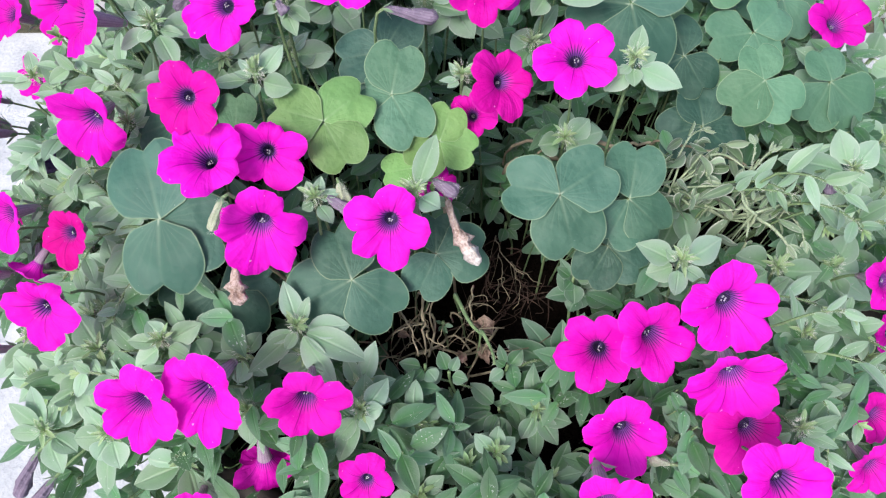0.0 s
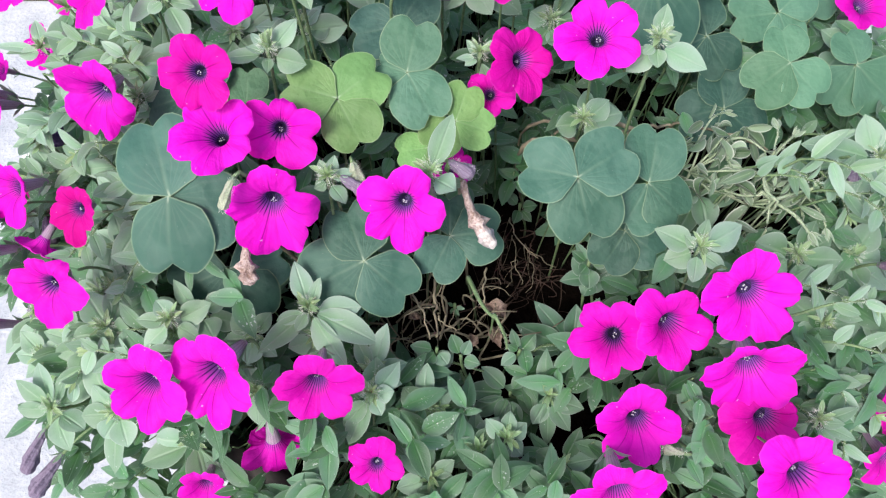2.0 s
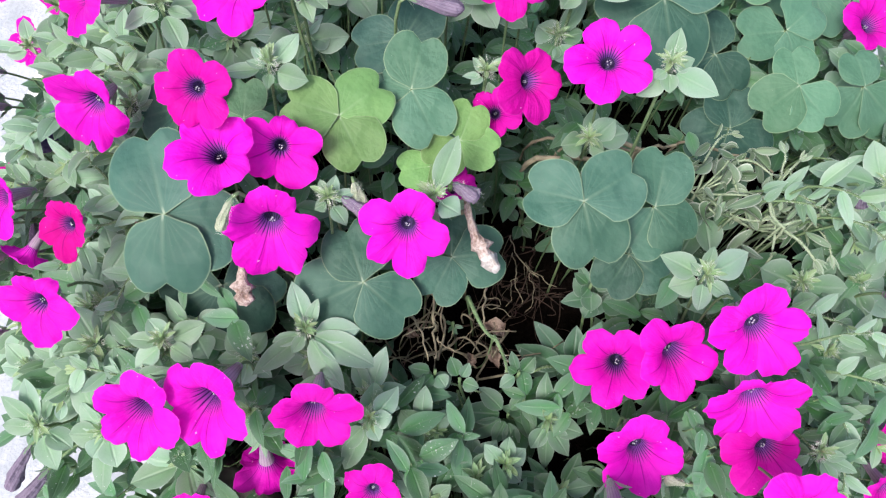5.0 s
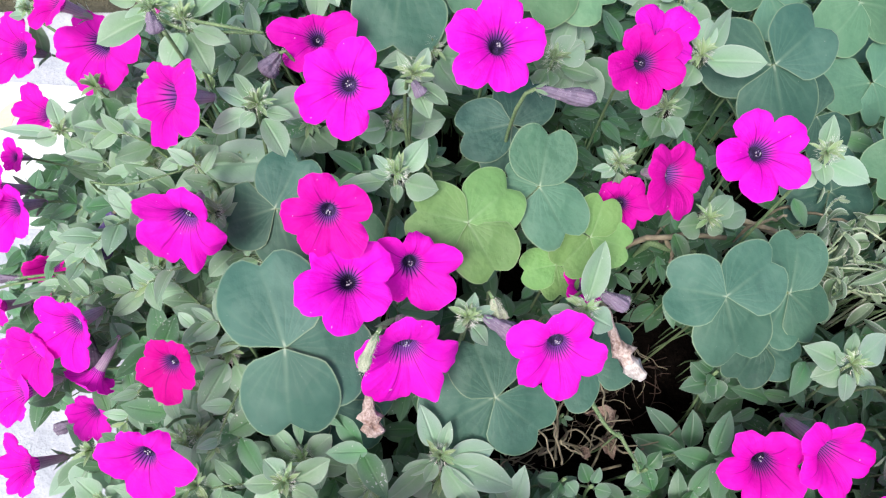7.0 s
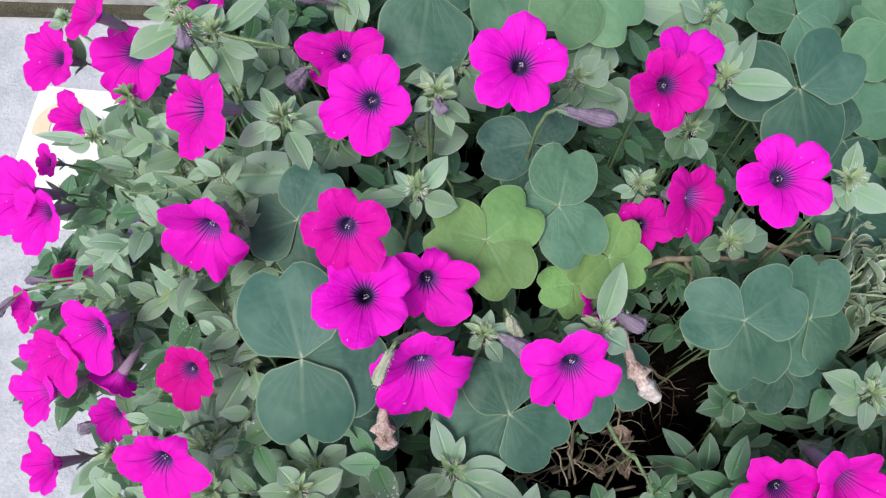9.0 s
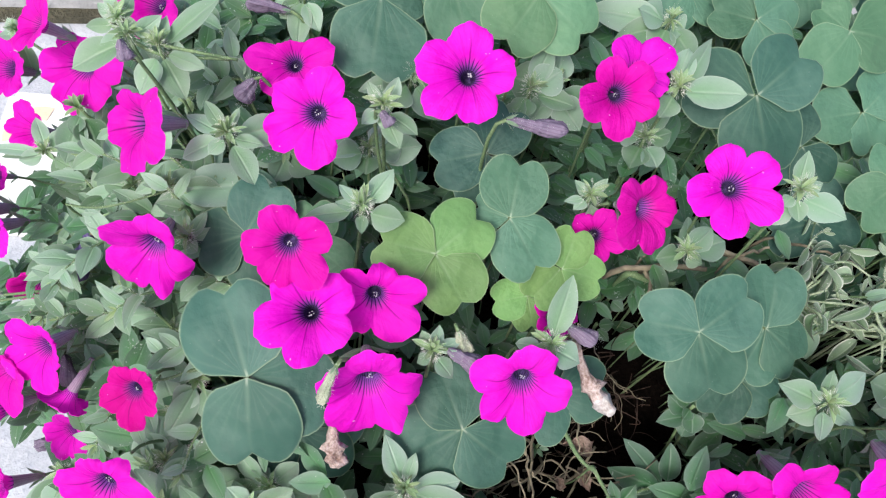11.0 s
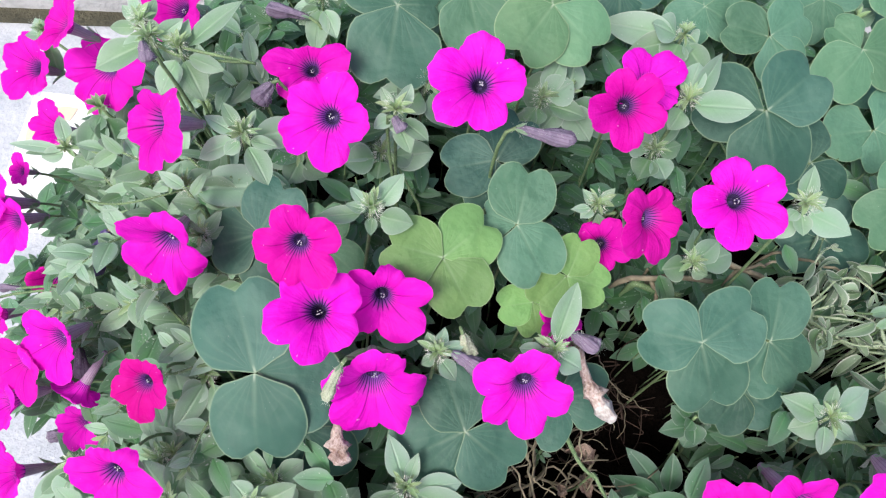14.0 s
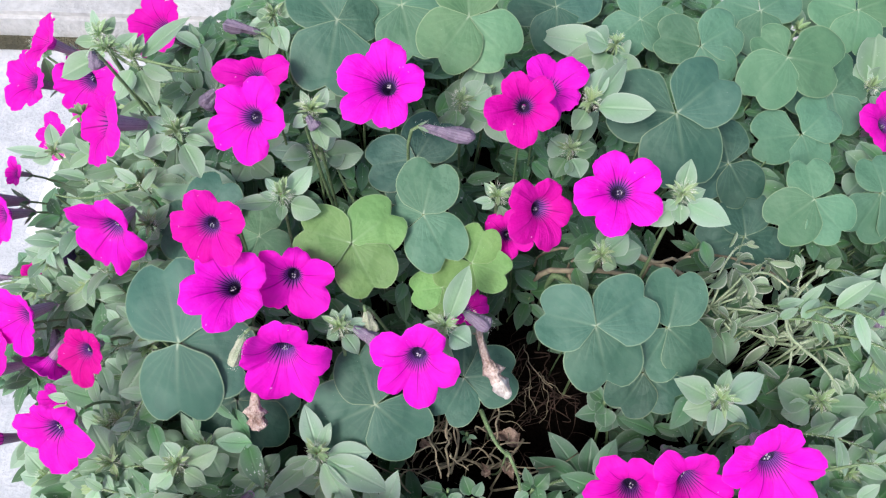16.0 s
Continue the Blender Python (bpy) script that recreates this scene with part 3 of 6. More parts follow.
def lone_stem(kind, r, run):
    rng = random.Random(int(run[0][0] * 8009) + int(run[-1][1] * 8009))
    pts = [Vector(q) for q in run]
    pts = bezier(pts[0], pts[1], pts[-2], pts[-1], 14) if len(pts) < 5 else pts
    pts = [q + Vector((0, 0, 0.0022 * math.sin(3.1 * i / len(pts) * 2 + r * 9000))) for i, q in enumerate(pts)]
    if kind == "woody":
        pts = [q + noise.noise_vector(q * 110) * 0.0035 + noise.noise_vector(q * 300) * 0.0012 for q in pts]
        r *= 0.75
    foot = bezier(pts[0] + Vector((0, 0, -0.002)), pts[0] + (pts[0] - pts[1]) * 1.5 + Vector((0, 0, -0.01)), rooted(pts[0], rng, 0.98) + Vector((0, 0, 0.02)), rooted(pts[0], rng, 0.98), 8)
    line = foot[::-1][:-1] + pts
    n = len(line)
    look_of = {"pale": ("bleached hairy petunia stem bending over", PALE), "green": ("downy green petunia stem between leaves", STEM), "woody": ("dry brown bare stem over dark soil", DRY)}[kind]
    r *= {"woody": 1.0, "pale": 0.78, "green": 0.9}[kind]
    m = Matrix.Translation(line[0])
    name = {"pale": "wilted_tendril", "green": "petunia_runner", "woody": "dry_twig"}[kind]
    ob = thing(name, m, look_of[0], name.split("_")[1], name + "s")
    part("stalk", local_pipe(m, line, [r * (0.45 if i < 7 else 1 - 0.4 * i / n) for i in range(n)], 7), look_of[1], ob)
    if kind == "pale":
        d = (pts[-1] - pts[-2]).normalized()
        for k in range(5):
            ln = rng.uniform(0.007, 0.013)
            g = leaf_grid(ln, ln * 0.22, rng.uniform(-0.3, 0.8), 0.6, rng, 2, 5, 0.7)
            away = Vector((rng.uniform(-1, 1), rng.uniform(-1, 1), rng.uniform(-0.4, 0.8)))
            lf = part("sepal", mesh_of("sepal", *g), WILT, ob, "", 0.9)
            at = pts[-1] - line[0] - d * 0.0015
            lf.matrix_basis = leaf_pose(at, at + d + away * 0.45, away + Vector((0, -0.3, 0.8)))
    if kind != "woody":
        me = fuzz(pts, rng, 130, 0.0014, r * 0.6)
        inv = m.inverted()
        me.transform(inv)
        tagged(part("fuzz", me, HAIR, ob, "fine white hairs"), kind="stuff")


def petunia_bud(p, tip, w, green):
    rng = random.Random(int(p[0] * 5003) * 11 + int(p[1] * 5003))
    p, tip = Vector(p), Vector(tip)
    d = tip - p
    ln = d.length
    m = frame_on(p, d, 0)
    kind = "closed purple" if green < 0.5 else "grey-green hairy"
    ob = thing("petunia_bud", m, kind + " petunia bud, furled and lined", "bud", "petunia buds")
    prof = [(0.12, 0), (0.24, 0.12), (0.30, 0.28), (0.33, 0.44), (0.42, 0.58), (0.50, 0.72), (0.44, 0.82), (0.47, 0.89), (0.32, 0.96), (0.12, 1.0), (0.02, 1.01)]
    v, f, u = lathe([(r * w, z * ln) for r, z in prof], 20)
    out = []
    for i, (x, y, z) in enumerate(v):
        a = 0.9 * z / ln
        x, y = x * math.cos(a) - y * math.sin(a), x * math.sin(a) + y * math.cos(a)
        g = 1 + 0.20 * math.cos(2 * math.pi * 5 * (i % 20) / 20) + 0.25 * noise.noise(Vector((x, y, z)) * (5 / ln) + Vector((p.x * 90, 0, 0)))
        out.append((x * g + 0.05 * ln * math.sin(2.5 * z / ln), y * g, z))
    part("furled_petals", mesh_of("bud", out, f, u), FURLED if green < 0.5 else BUDGREEN, ob)
    s = ln * 0.42
    part("calyx", calyx_mesh(rng), LEAF, ob, "green sepals", 0.75).matrix_basis = Matrix.Scale(s, 4) @ Matrix.Translation((0, 0, 1.2))
    path = stem_path(p, -d.normalized(), rng, 10, 0.02)
    part("stem", local_pipe(m, path, 0.0011), STEM, ob)
    me = fuzz([Vector((0, 0, 0)), Vector((0, 0, ln))], rng, 240, 0.0016, w * 0.36)
    tagged(part("fuzz", me, HAIR, ob, "fine white hairs"), kind="stuff")

# ---- the setting ----
def slab(name, x0, x1, y0, y1, z0, z1, material, label, category, cuts=1, rough=0.0, bevel=0.0):
    bm = bmesh.new()
    bmesh.ops.create_cube(bm, size=1.0, matrix=Matrix.Translation(((x0 + x1) / 2, (y0 + y1) / 2, (z0 + z1) / 2)) @ Matrix.Diagonal((x1 - x0, y1 - y0, z1 - z0, 1)))
    if bevel:
        bmesh.ops.bevel(bm, geom=bm.edges[:], offset=bevel, segments=2, affect="EDGES")
    if cuts > 1:
        bmesh.ops.subdivide_edges(bm, edges=[e for e in bm.edges if e.calc_length() > 0.1], cuts=cuts, use_grid_fill=True)
    for v in bm.verts:
        if rough:
            v.co += noise.noise_vector(v.co * 9) * rough
    me = bpy.data.meshes.new(name)
    bm.to_mesh(me)
    bm.free()
    me.materials.append(material)
    return tagged(new(name, me), label, category, kind="structure")


slab("pavement", -60, 60, -60, 60, -0.10, 0.0, PAVE, "pale rough concrete paving in flat daylight", "pavement")
slab("kerb", -30, 30, 1.105, 1.40, 0.004, 0.075, KERB, "grey weathered concrete kerb with a dirty foot", "kerb", 14, 0.004, 0.01)
slab("upper_pavement", -30, 30, 1.404, 30, 0.004, 0.068, PAVE, "pale concrete paving behind the kerb", "pavement")
slab("moss_strip", -8, 8, 1.085, 1.107, 0.003, 0.020, MOSS, "dark mossy dirt along the kerb's foot", "moss", 30, 0.006)


def planter():
    rx, ry = 0.335, 0.28
    m = Matrix.Translation((MID.x, MID.y, 0.003)) @ Matrix.Diagonal((rx, ry, 1, 1))
    ob = thing("planter", Matrix.Translation((MID.x, MID.y, 0.003)), "dark grey weathered bowl planter overgrown by petunias", "planter")
    k = Matrix.Diagonal((rx, ry, 1, 1))
    v, f, u = lathe([(0.02, 0.0), (0.58, 0.0), (0.60, 0.03), (0.66, 0.15), (0.84, 0.38), (0.97, 0.54), (1.0, 0.565), (0.985, 0.578), (0.95, 0.578), (0.93, 0.56), (0.90, 0.48)], 48)
    part("bowl", mesh_of("bowl", [k @ Vector(c) for c in v], f, u), POT, ob)
    return ob


planter()


def soil():
    verts, faces = [], []
    n, rings = 60, 16
    for i in range(rings + 1):
        for j in range(n):
            a, r = 2 * math.pi * j / n, i / rings
            x, y = MID.x + r * 0.277 * math.cos(a), MID.y + r * 0.249 * math.sin(a)
            z = SOIL_Z + 0.006 * noise.noise((x * 40, y * 40, 0)) + 0.004 * noise.noise((x * 120, y * 120, 3)) - 0.012 * r * r
            # pit added here to deepen the shade in the bare patch
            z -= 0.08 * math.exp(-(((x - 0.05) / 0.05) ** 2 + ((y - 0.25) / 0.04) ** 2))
            verts.append((x, y, z))
    for i in range(rings):
        for j in range(n):
            q = (j + 1) % n
            faces.append((i * n + j, (i + 1) * n + j, (i + 1) * n + q, i * n + q))
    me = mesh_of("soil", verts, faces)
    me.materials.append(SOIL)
    tagged(new("soil", me), "dark crumbly potting soil in the planter, blackened as in deep shade", "soil", kind="stuff")


soil()


def card():
    m = pose(-0.560, 0.793, 0.003, 0, 0, -5)
    ob = thing("white_card", m, "white printed card with an orange arc on the paving", "card")
    bm = bmesh.new()
    bmesh.ops.create_cube(bm, size=1.0, matrix=Matrix.Translation((0, 0, 0.002)) @ Matrix.Diagonal((0.34, 0.26, 0.004, 1)))
    bmesh.ops.bevel(bm, geom=[e for e in bm.edges if abs(e.verts[0].co.z - e.verts[1].co.z) > 0.001], offset=0.01, segments=2, affect="EDGES")
    part("sheet", bm, CARD, ob)
    verts, faces = [], []
    for i in range(17):
        a = radians(75 + 125 * i / 16)
        for r in (0.028, 0.055):
            verts.append((-0.105 + r * math.cos(a), 0.050 + r * math.sin(a), 0.0055))
    for i in range(16):
        faces.append((2 * i, 2 * i + 1, 2 * i + 3, 2 * i + 2))
    part("orange_arc", mesh_of("orange_arc", verts, faces), ORANGE, ob, "orange printed arc")


card()

# ---- the plants ----
# petunia flowers: centre, facing, radius, turn, redness, then angle, reach and lift of the lobes, depth of the cup
petunia_flower((-0.1485, 0.2883, 0.7931), (-0.07, -0.68, 0.73), 0.0230, 0, 0.68, ((-118, 1.02, -0.24), (-54, 1.07, 0.17), (17, 0.98, 0.00), (106, 0.95, 0.00), (178, 0.98, -0.15)), 0.28)
petunia_flower((-0.1399, 0.2644, 0.7672), (-0.01, -0.32, 0.95), 0.0260, 0, 0.00, ((-155, 1.05, -0.05), (-96, 1.06, 0.16), (-42, 0.95, 0.00), (30, 0.94, 0.00)), 0.46)
petunia_flower((-0.1069, 0.2751, 0.7581), (0.09, -0.64, 0.76), 0.0237, 0, 0.20, ((-36, 1.14, 0.08), (16, 1.09, 0.10), (85, 0.77, -0.30)), 0.34)
petunia_flower((-0.1103, 0.2343, 0.7383), (0.08, -0.90, 0.43), 0.0312, 0, 0.10, ((-101, 1.27, -0.15), (-50, 0.98, 0.22), (-5, 0.92, -0.26), (97, 0.95, -0.02), (171, 0.89, 0.00)), 0.28)
petunia_flower((-0.0323, 0.2322, 0.7460), (-0.08, -0.73, 0.68), 0.0270, 0, 0.05, ((-143, 0.99, 0.07), (-90, 1.07, 0.00), (-20, 0.96, -0.06), (64, 0.95, 0.05), (165, 1.03, -0.26)), 0.31)
petunia_flower((0.0378, 0.3200, 0.7700), (0.46, -0.51, 0.73), 0.0237, 0, 0.70, ((-130, 1.21, 0.00), (-57, 1.10, -0.21), (9, 0.79, 0.00), (102, 0.77, 0.00), (172, 1.14, 0.00)), 0.33)
petunia_flower((0.0805, 0.3247, 0.7870), (-0.11, -0.38, 0.92), 0.0259, 0, 0.00, ((-163, 1.07, 0.00), (-104, 1.10, 0.00), (-44, 1.05, -0.01), (27, 0.91, 0.00), (110, 0.86, -0.07)), 0.38)
petunia_flower((0.0987, 0.1778, 0.6771), (-0.25, -0.50, 0.83), 0.0260, 0, 0.35, ((-110, 1.00, 0.00), (-46, 0.88, 0.17), (51, 1.02, 0.28), (122, 1.04, -0.08), (179, 1.06, -0.17)), 0.55)
petunia_flower((0.1313, 0.1812, 0.6927), (0.12, -0.65, 0.75), 0.0271, 0, 0.25, ((-82, 0.95, 0.07), (-9, 0.85, 0.00), (100, 0.97, 0.19), (140, 1.24, 0.00)), 0.55)
petunia_flower((0.1635, 0.1815, 0.7411), (0.06, -0.74, 0.67), 0.0298, 0, 0.05, ((-178, 1.03, 0.00), (-113, 0.98, 0.00), (-50, 1.15, -0.14), (12, 0.88, 0.00), (102, 0.97, 0.00)), 0.32)
petunia_flower((0.1760, 0.1543, 0.6930), (-0.04, -0.90, 0.43), 0.0318, 0, 0.10, ((-167, 0.93, -0.07), (-106, 1.18, -0.15), (-51, 1.17, 0.00), (30, 0.98, 0.00), (112, 0.74, 0.00)), 0.30)
petunia_flower((0.1129, 0.1279, 0.6646), (0.01, -0.69, 0.73), 0.0277, 0, 0.10, ((-133, 1.03, 0.00), (-79, 1.00, 0.00), (-8, 0.92, 0.00), (95, 1.03, 0.00), (168, 1.02, 0.00)), 0.42)
petunia_flower((0.1933, 0.0910, 0.6967), (0.03, -0.59, 0.81), 0.0291, 0, 0.05, ((19, 0.82, 0.00), (84, 0.96, 0.00), (136, 1.22, 0.00)), 0.44)
petunia_flower((0.1956, 0.1331, 0.6555), (0.03, -0.60, 0.80), 0.0280, 0, 0.60, ((-129, 1.12, 0.00), (27, 0.66, -0.09), (172, 1.22, 0.00)), 0.40)
petunia_flower((0.094, 0.082, 0.683), (0.01, -0.83, 0.56), 0.0267, 113, 0.15)
petunia_flower((-0.1740, 0.1321, 0.7122), (-0.19, -0.73, 0.66), 0.0267, 0, 0.10, ((-148, 0.91, 0.00), (-93, 0.95, 0.12), (-32, 1.06, 0.00), (60, 1.16, 0.00), (134, 0.92, 0.00)), 0.45)
petunia_flower((-0.1365, 0.1360, 0.7194), (-0.25, -0.74, 0.62), 0.0298, 0, 0.10, ((-126, 0.85, 0.00), (-98, 1.06, 0.00), (-34, 0.98, 0.00), (51, 1.21, 0.15), (111, 0.89, -0.27)), 0.43)
petunia_flower((-0.0801, 0.1355, 0.7059), (0.01, -0.83, 0.56), 0.0254, 0, 0.45, ((-113, 0.85, 0.00), (-42, 0.95, 0.00), (28, 1.22, 0.00), (80, 1.07, 0.00), (173, 0.91, 0.00)), 0.44)
petunia_flower((-0.1190, 0.1210, 0.6180), (0.00, -0.42, -0.91), 0.0225, 110, 0.25)
petunia_flower((-0.0475, 0.1008, 0.6526), (-0.05, -0.64, 0.77), 0.0191, 0, 0.40, ((-151, 0.93, 0.00), (-12, 0.92, 0.00), (78, 1.12, 0.00), (145, 1.03, -0.27)), 0.28)
petunia_flower((-0.166, 0.096, 0.599), (0.01, -0.83, 0.56), 0.0184, 57, 0.30)
petunia_flower((-0.2329, 0.2372, 0.7245), (-0.28, -0.62, 0.74), 0.0191, 0, 0.95, ((-167, 1.04, -0.05), (-113, 1.32, -0.25), (-35, 0.95, 0.19), (40, 0.85, 0.00), (105, 0.84, 0.00)), 0.28)
petunia_flower((-0.2453, 0.1919, 0.7114), (-0.20, -0.69, 0.70), 0.0238, 0, 0.25, ((-84, 1.12, 0.00), (-19, 1.22, 0.00), (42, 0.83, -0.28), (100, 0.81, 0.00), (161, 1.02, 0.00)), 0.28)
petunia_flower((-0.2273, 0.3107, 0.7420), (-0.25, -0.88, 0.41), 0.0285, 0, 0.20, ((-155, 1.34, -0.24), (-103, 0.98, 0.24), (-74, 0.89, -0.24), (52, 0.85, -0.11), (106, 0.94, 0.24)), 0.28)
petunia_flower((-0.2330, 0.3685, 0.7750), (-0.67, -0.41, 0.62), 0.0274, 0, 0.40, ((-101, 1.02, 0.00), (-50, 1.32, 0.00), (-6, 1.33, 0.06), (46, 0.65, 0.00), (174, 0.67, 0.00)), 0.38)
petunia_flower((-0.3105, 0.4770, 0.6784), (-0.32, -0.74, 0.60), 0.0324, 0, 0.30, ((-145, 1.21, -0.25), (-84, 0.93, 0.00), (-7, 1.17, 0.00), (69, 0.77, 0.00), (162, 0.92, 0.00)), 0.30)
petunia_flower((-0.3822, 0.5081, 0.6360), (-0.40, -0.45, 0.80), 0.0262, 0, 0.35, ((134, 1.04, 0.00), (84, 1.00, 0.00), (-23, 0.85, 0.00), (-65, 0.93, 0.00), (-151, 1.19, 0.00)), 0.38)
petunia_flower((-0.324, 0.481, 0.718), (-0.60, -0.19, 0.77), 0.0209, 75, 0.50)
petunia_flower((-0.274, 0.554, 0.657), (-0.34, -0.35, 0.87), 0.0300, 92, 0.50)
petunia_flower((-0.3995, 0.5138, 0.5425), (-0.46, -0.37, 0.81), 0.0247, 0, 0.40, ((114, 1.15, 0.00), (157, 1.14, 0.00), (-66, 1.00, 0.00), (-9, 0.73, 0.00), (-168, 0.97, 0.00)), 0.45)
petunia_flower((-0.1580, 0.4391, 0.7366), (-0.10, -0.42, 0.90), 0.0244, 0, 0.35, ((172, 1.20, 0.00), (14, 1.12, 0.00), (91, 0.48, 0.00), (-59, 1.14, 0.00), (-133, 1.06, 0.00)), 0.36)
petunia_flower((-0.1389, 0.3673, 0.7863), (-0.18, -0.60, 0.78), 0.0267, 0, 0.05, ((-159, 1.14, -0.24), (-99, 1.07, 0.00), (-13, 0.88, 0.00), (57, 0.98, 0.00), (137, 0.92, 0.00)), 0.28)
petunia_flower((-0.0573, 0.3854, 0.7991), (-0.04, -0.44, 0.90), 0.0275, 0, 0.00, ((-136, 1.17, 0.08), (-82, 1.00, -0.10), (-3, 0.87, 0.00), (88, 0.91, 0.00), (168, 1.06, 0.00)), 0.41)
petunia_flower((0.0261, 0.3823, 0.7869), (-0.06, -0.56, 0.83), 0.0229, 0, 0.65, ((-164, 1.09, 0.28), (-91, 1.13, -0.16), (-31, 0.96, 0.00), (40, 0.92, 0.00), (111, 0.90, 0.00)), 0.47)
petunia_flower((0.0453, 0.4090, 0.7721), (0.12, -0.30, 0.95), 0.0245, 0, 0.05, ((130, 0.93, 0.00), (35, 1.05, 0.00), (-35, 0.81, 0.00), (-100, 1.13, 0.00), (-168, 1.08, 0.00)), 0.30)
petunia_flower((0.019, 0.322, 0.733), (-0.16, -0.50, 0.85), 0.0173, 56, 0.60)
petunia_flower((-0.0047, 0.2804, 0.7105), (0.25, -0.10, 0.96), 0.0160, 11, 0.55)
petunia_flower((-0.2975, 0.2730, 0.6879), (-0.42, -0.62, 0.66), 0.0235, 0, 0.15, ((124, 1.00, 0.00), (36, 0.77, 0.00), (-31, 0.72, 0.00), (-104, 1.18, 0.00), (-167, 1.34, 0.00)), 0.36)
petunia_flower((-0.3222, 0.2655, 0.6694), (-0.45, -0.60, 0.66), 0.0198, 0, 0.45, ((125, 1.00, 0.00), (44, 0.65, 0.00), (-37, 0.86, 0.00), (-101, 1.39, 0.00), (-166, 1.40, 0.00)), 0.40)
petunia_flower((-0.3427, 0.2491, 0.6354), (-0.64, -0.46, 0.62), 0.0247, 0, 0.15, ((161, 1.39, 0.00), (-158, 1.13, 0.00), (-75, 0.71, 0.00), (19, 1.00, 0.00), (99, 0.71, 0.00)), 0.40)
petunia_flower((-0.3223, 0.2521, 0.5623), (-0.35, -0.60, 0.72), 0.0191, 0, 0.15, ((167, 1.00, 0.00), (95, 0.82, 0.00), (23, 0.95, 0.00), (-134, 1.17, 0.00), (-76, 1.16, 0.00)), 0.45)
petunia_flower((-0.3504, 0.2131, 0.5868), (-0.55, -0.30, 0.78), 0.0205, 0, 0.25, ((111, 1.24, 0.00), (73, 0.71, 0.00), (174, 1.12, 0.00), (-134, 1.00, 0.00), (-88, 0.92, 0.00)), 0.50)
petunia_flower((-0.3604, 0.3697, 0.6485), (-0.45, -0.52, 0.73), 0.0234, 0, 0.05, ((133, 0.99, 0.00), (31, 0.75, 0.00), (-59, 1.00, 0.00), (-135, 1.40, 0.00), (-161, 1.40, 0.00)), 0.40)
petunia_flower((-0.3789, 0.3852, 0.6435), (-0.50, -0.42, 0.75), 0.0283, 0, 0.05, ((163, 1.33, 0.00), (97, 1.00, 0.00), (38, 0.95, 0.00), (-46, 0.70, 0.00), (-155, 1.23, 0.00)), 0.40)
petunia_flower((-0.3699, 0.3686, 0.5512), (-0.05, -0.80, 0.60), 0.0218, 0, 0.75, ((171, 0.93, 0.00), (110, 0.65, 0.00), (20, 1.00, 0.00), (-50, 1.35, 0.00), (-87, 1.20, 0.00)), 0.45)
petunia_flower((-0.3496, 0.2742, 0.6341), (-0.63, -0.51, 0.59), 0.0167, 0, 0.10, ((163, 1.40, 0.00), (105, 0.72, 0.00), (7, 1.16, 0.00), (-50, 1.00, 0.00), (-163, 1.00, 0.00)), 0.40)
petunia_flower((-0.2979, 0.2583, 0.6370), (-0.54, -0.71, -0.45), 0.0165, 20, 0.00, (), 0.60)
petunia_flower((-0.400, 0.334, 0.559), (-0.65, -0.41, 0.64), 0.0200, 27, 0.40)
petunia_flower((-0.3766, 0.4217, 0.6259), (-0.46, -0.37, 0.81), 0.0133, 0, 0.20, ((91, 1.04, 0.00), (166, 0.65, 0.00), (-55, 1.08, 0.00), (-19, 1.00, 0.00), (-124, 0.77, 0.00)), 0.40)
petunia_flower((0.284, 0.217, 0.698), (0.20, -0.55, 0.81), 0.0216, 96, 0.40)
petunia_flower((0.326, 0.213, 0.618), (0.20, -0.46, 0.87), 0.0192, 67, 0.50)
petunia_flower((0.299, 0.153, 0.618), (0.20, -0.63, 0.75), 0.0212, 48, 0.60)
petunia_flower((0.287, 0.118, 0.618), (0.10, -0.78, 0.62), 0.0212, 95, 0.40)
petunia_flower((0.328, 0.473, 0.661), (0.10, -0.38, 0.92), 0.0282, 103, 0.40)
petunia_flower((0.373, 0.592, 0.598), (0.22, -0.44, 0.87), 0.0198, 79, 0.50)

# wood-sorrel leaves: centre, facing, leaflet length, then angle, reach and lift of each leaflet, yellowness
sorrel_leaf((0.0745, 0.2660, 0.7241), (0.01, -0.44, 0.90), 0.0389, ((169, 0.98, -0.10), (33, 1.05, -0.08), (-75, 1.10, -0.07)), 0.15)
sorrel_leaf((0.1233, 0.2737, 0.7063), (0.11, -0.43, 0.89), 0.0367, ((84, 1.06, 0.04), (-39, 0.98, -0.02), (-113, 0.97, -0.07)), 0.19)
sorrel_leaf((-0.0588, 0.2206, 0.6932), (0.01, -0.44, 0.90), 0.0419, ((111, 0.95, -0.05), (-40, 0.97, -0.05), (-152, 1.08, -0.05)), 0.12)
sorrel_leaf((-0.0045, 0.2415, 0.6888), (0.11, -0.43, 0.89), 0.0322, ((-112, 1.00, -0.07), (10, 1.11, 0.11), (94, 0.89, -0.07)), 0.12)
sorrel_leaf((-0.0752, 0.3020, 0.7529), (0.01, -0.44, 0.90), 0.0347, ((167, 0.99, 0.08), (39, 1.03, -0.06), (-61, 0.99, 0.12)), 0.85)
sorrel_leaf((-0.0331, 0.3245, 0.7506), (0.01, -0.44, 0.90), 0.0313, ((80, 1.12, 0.07), (-61, 1.17, 0.12), (161, 0.71, -0.07)), 0.32)
sorrel_leaf((-0.0022, 0.3021, 0.7313), (0.11, -0.52, 0.85), 0.0261, ((76, 0.98, 0.12), (-14, 1.00, 0.12), (-129, 1.02, -0.07)), 1.00)
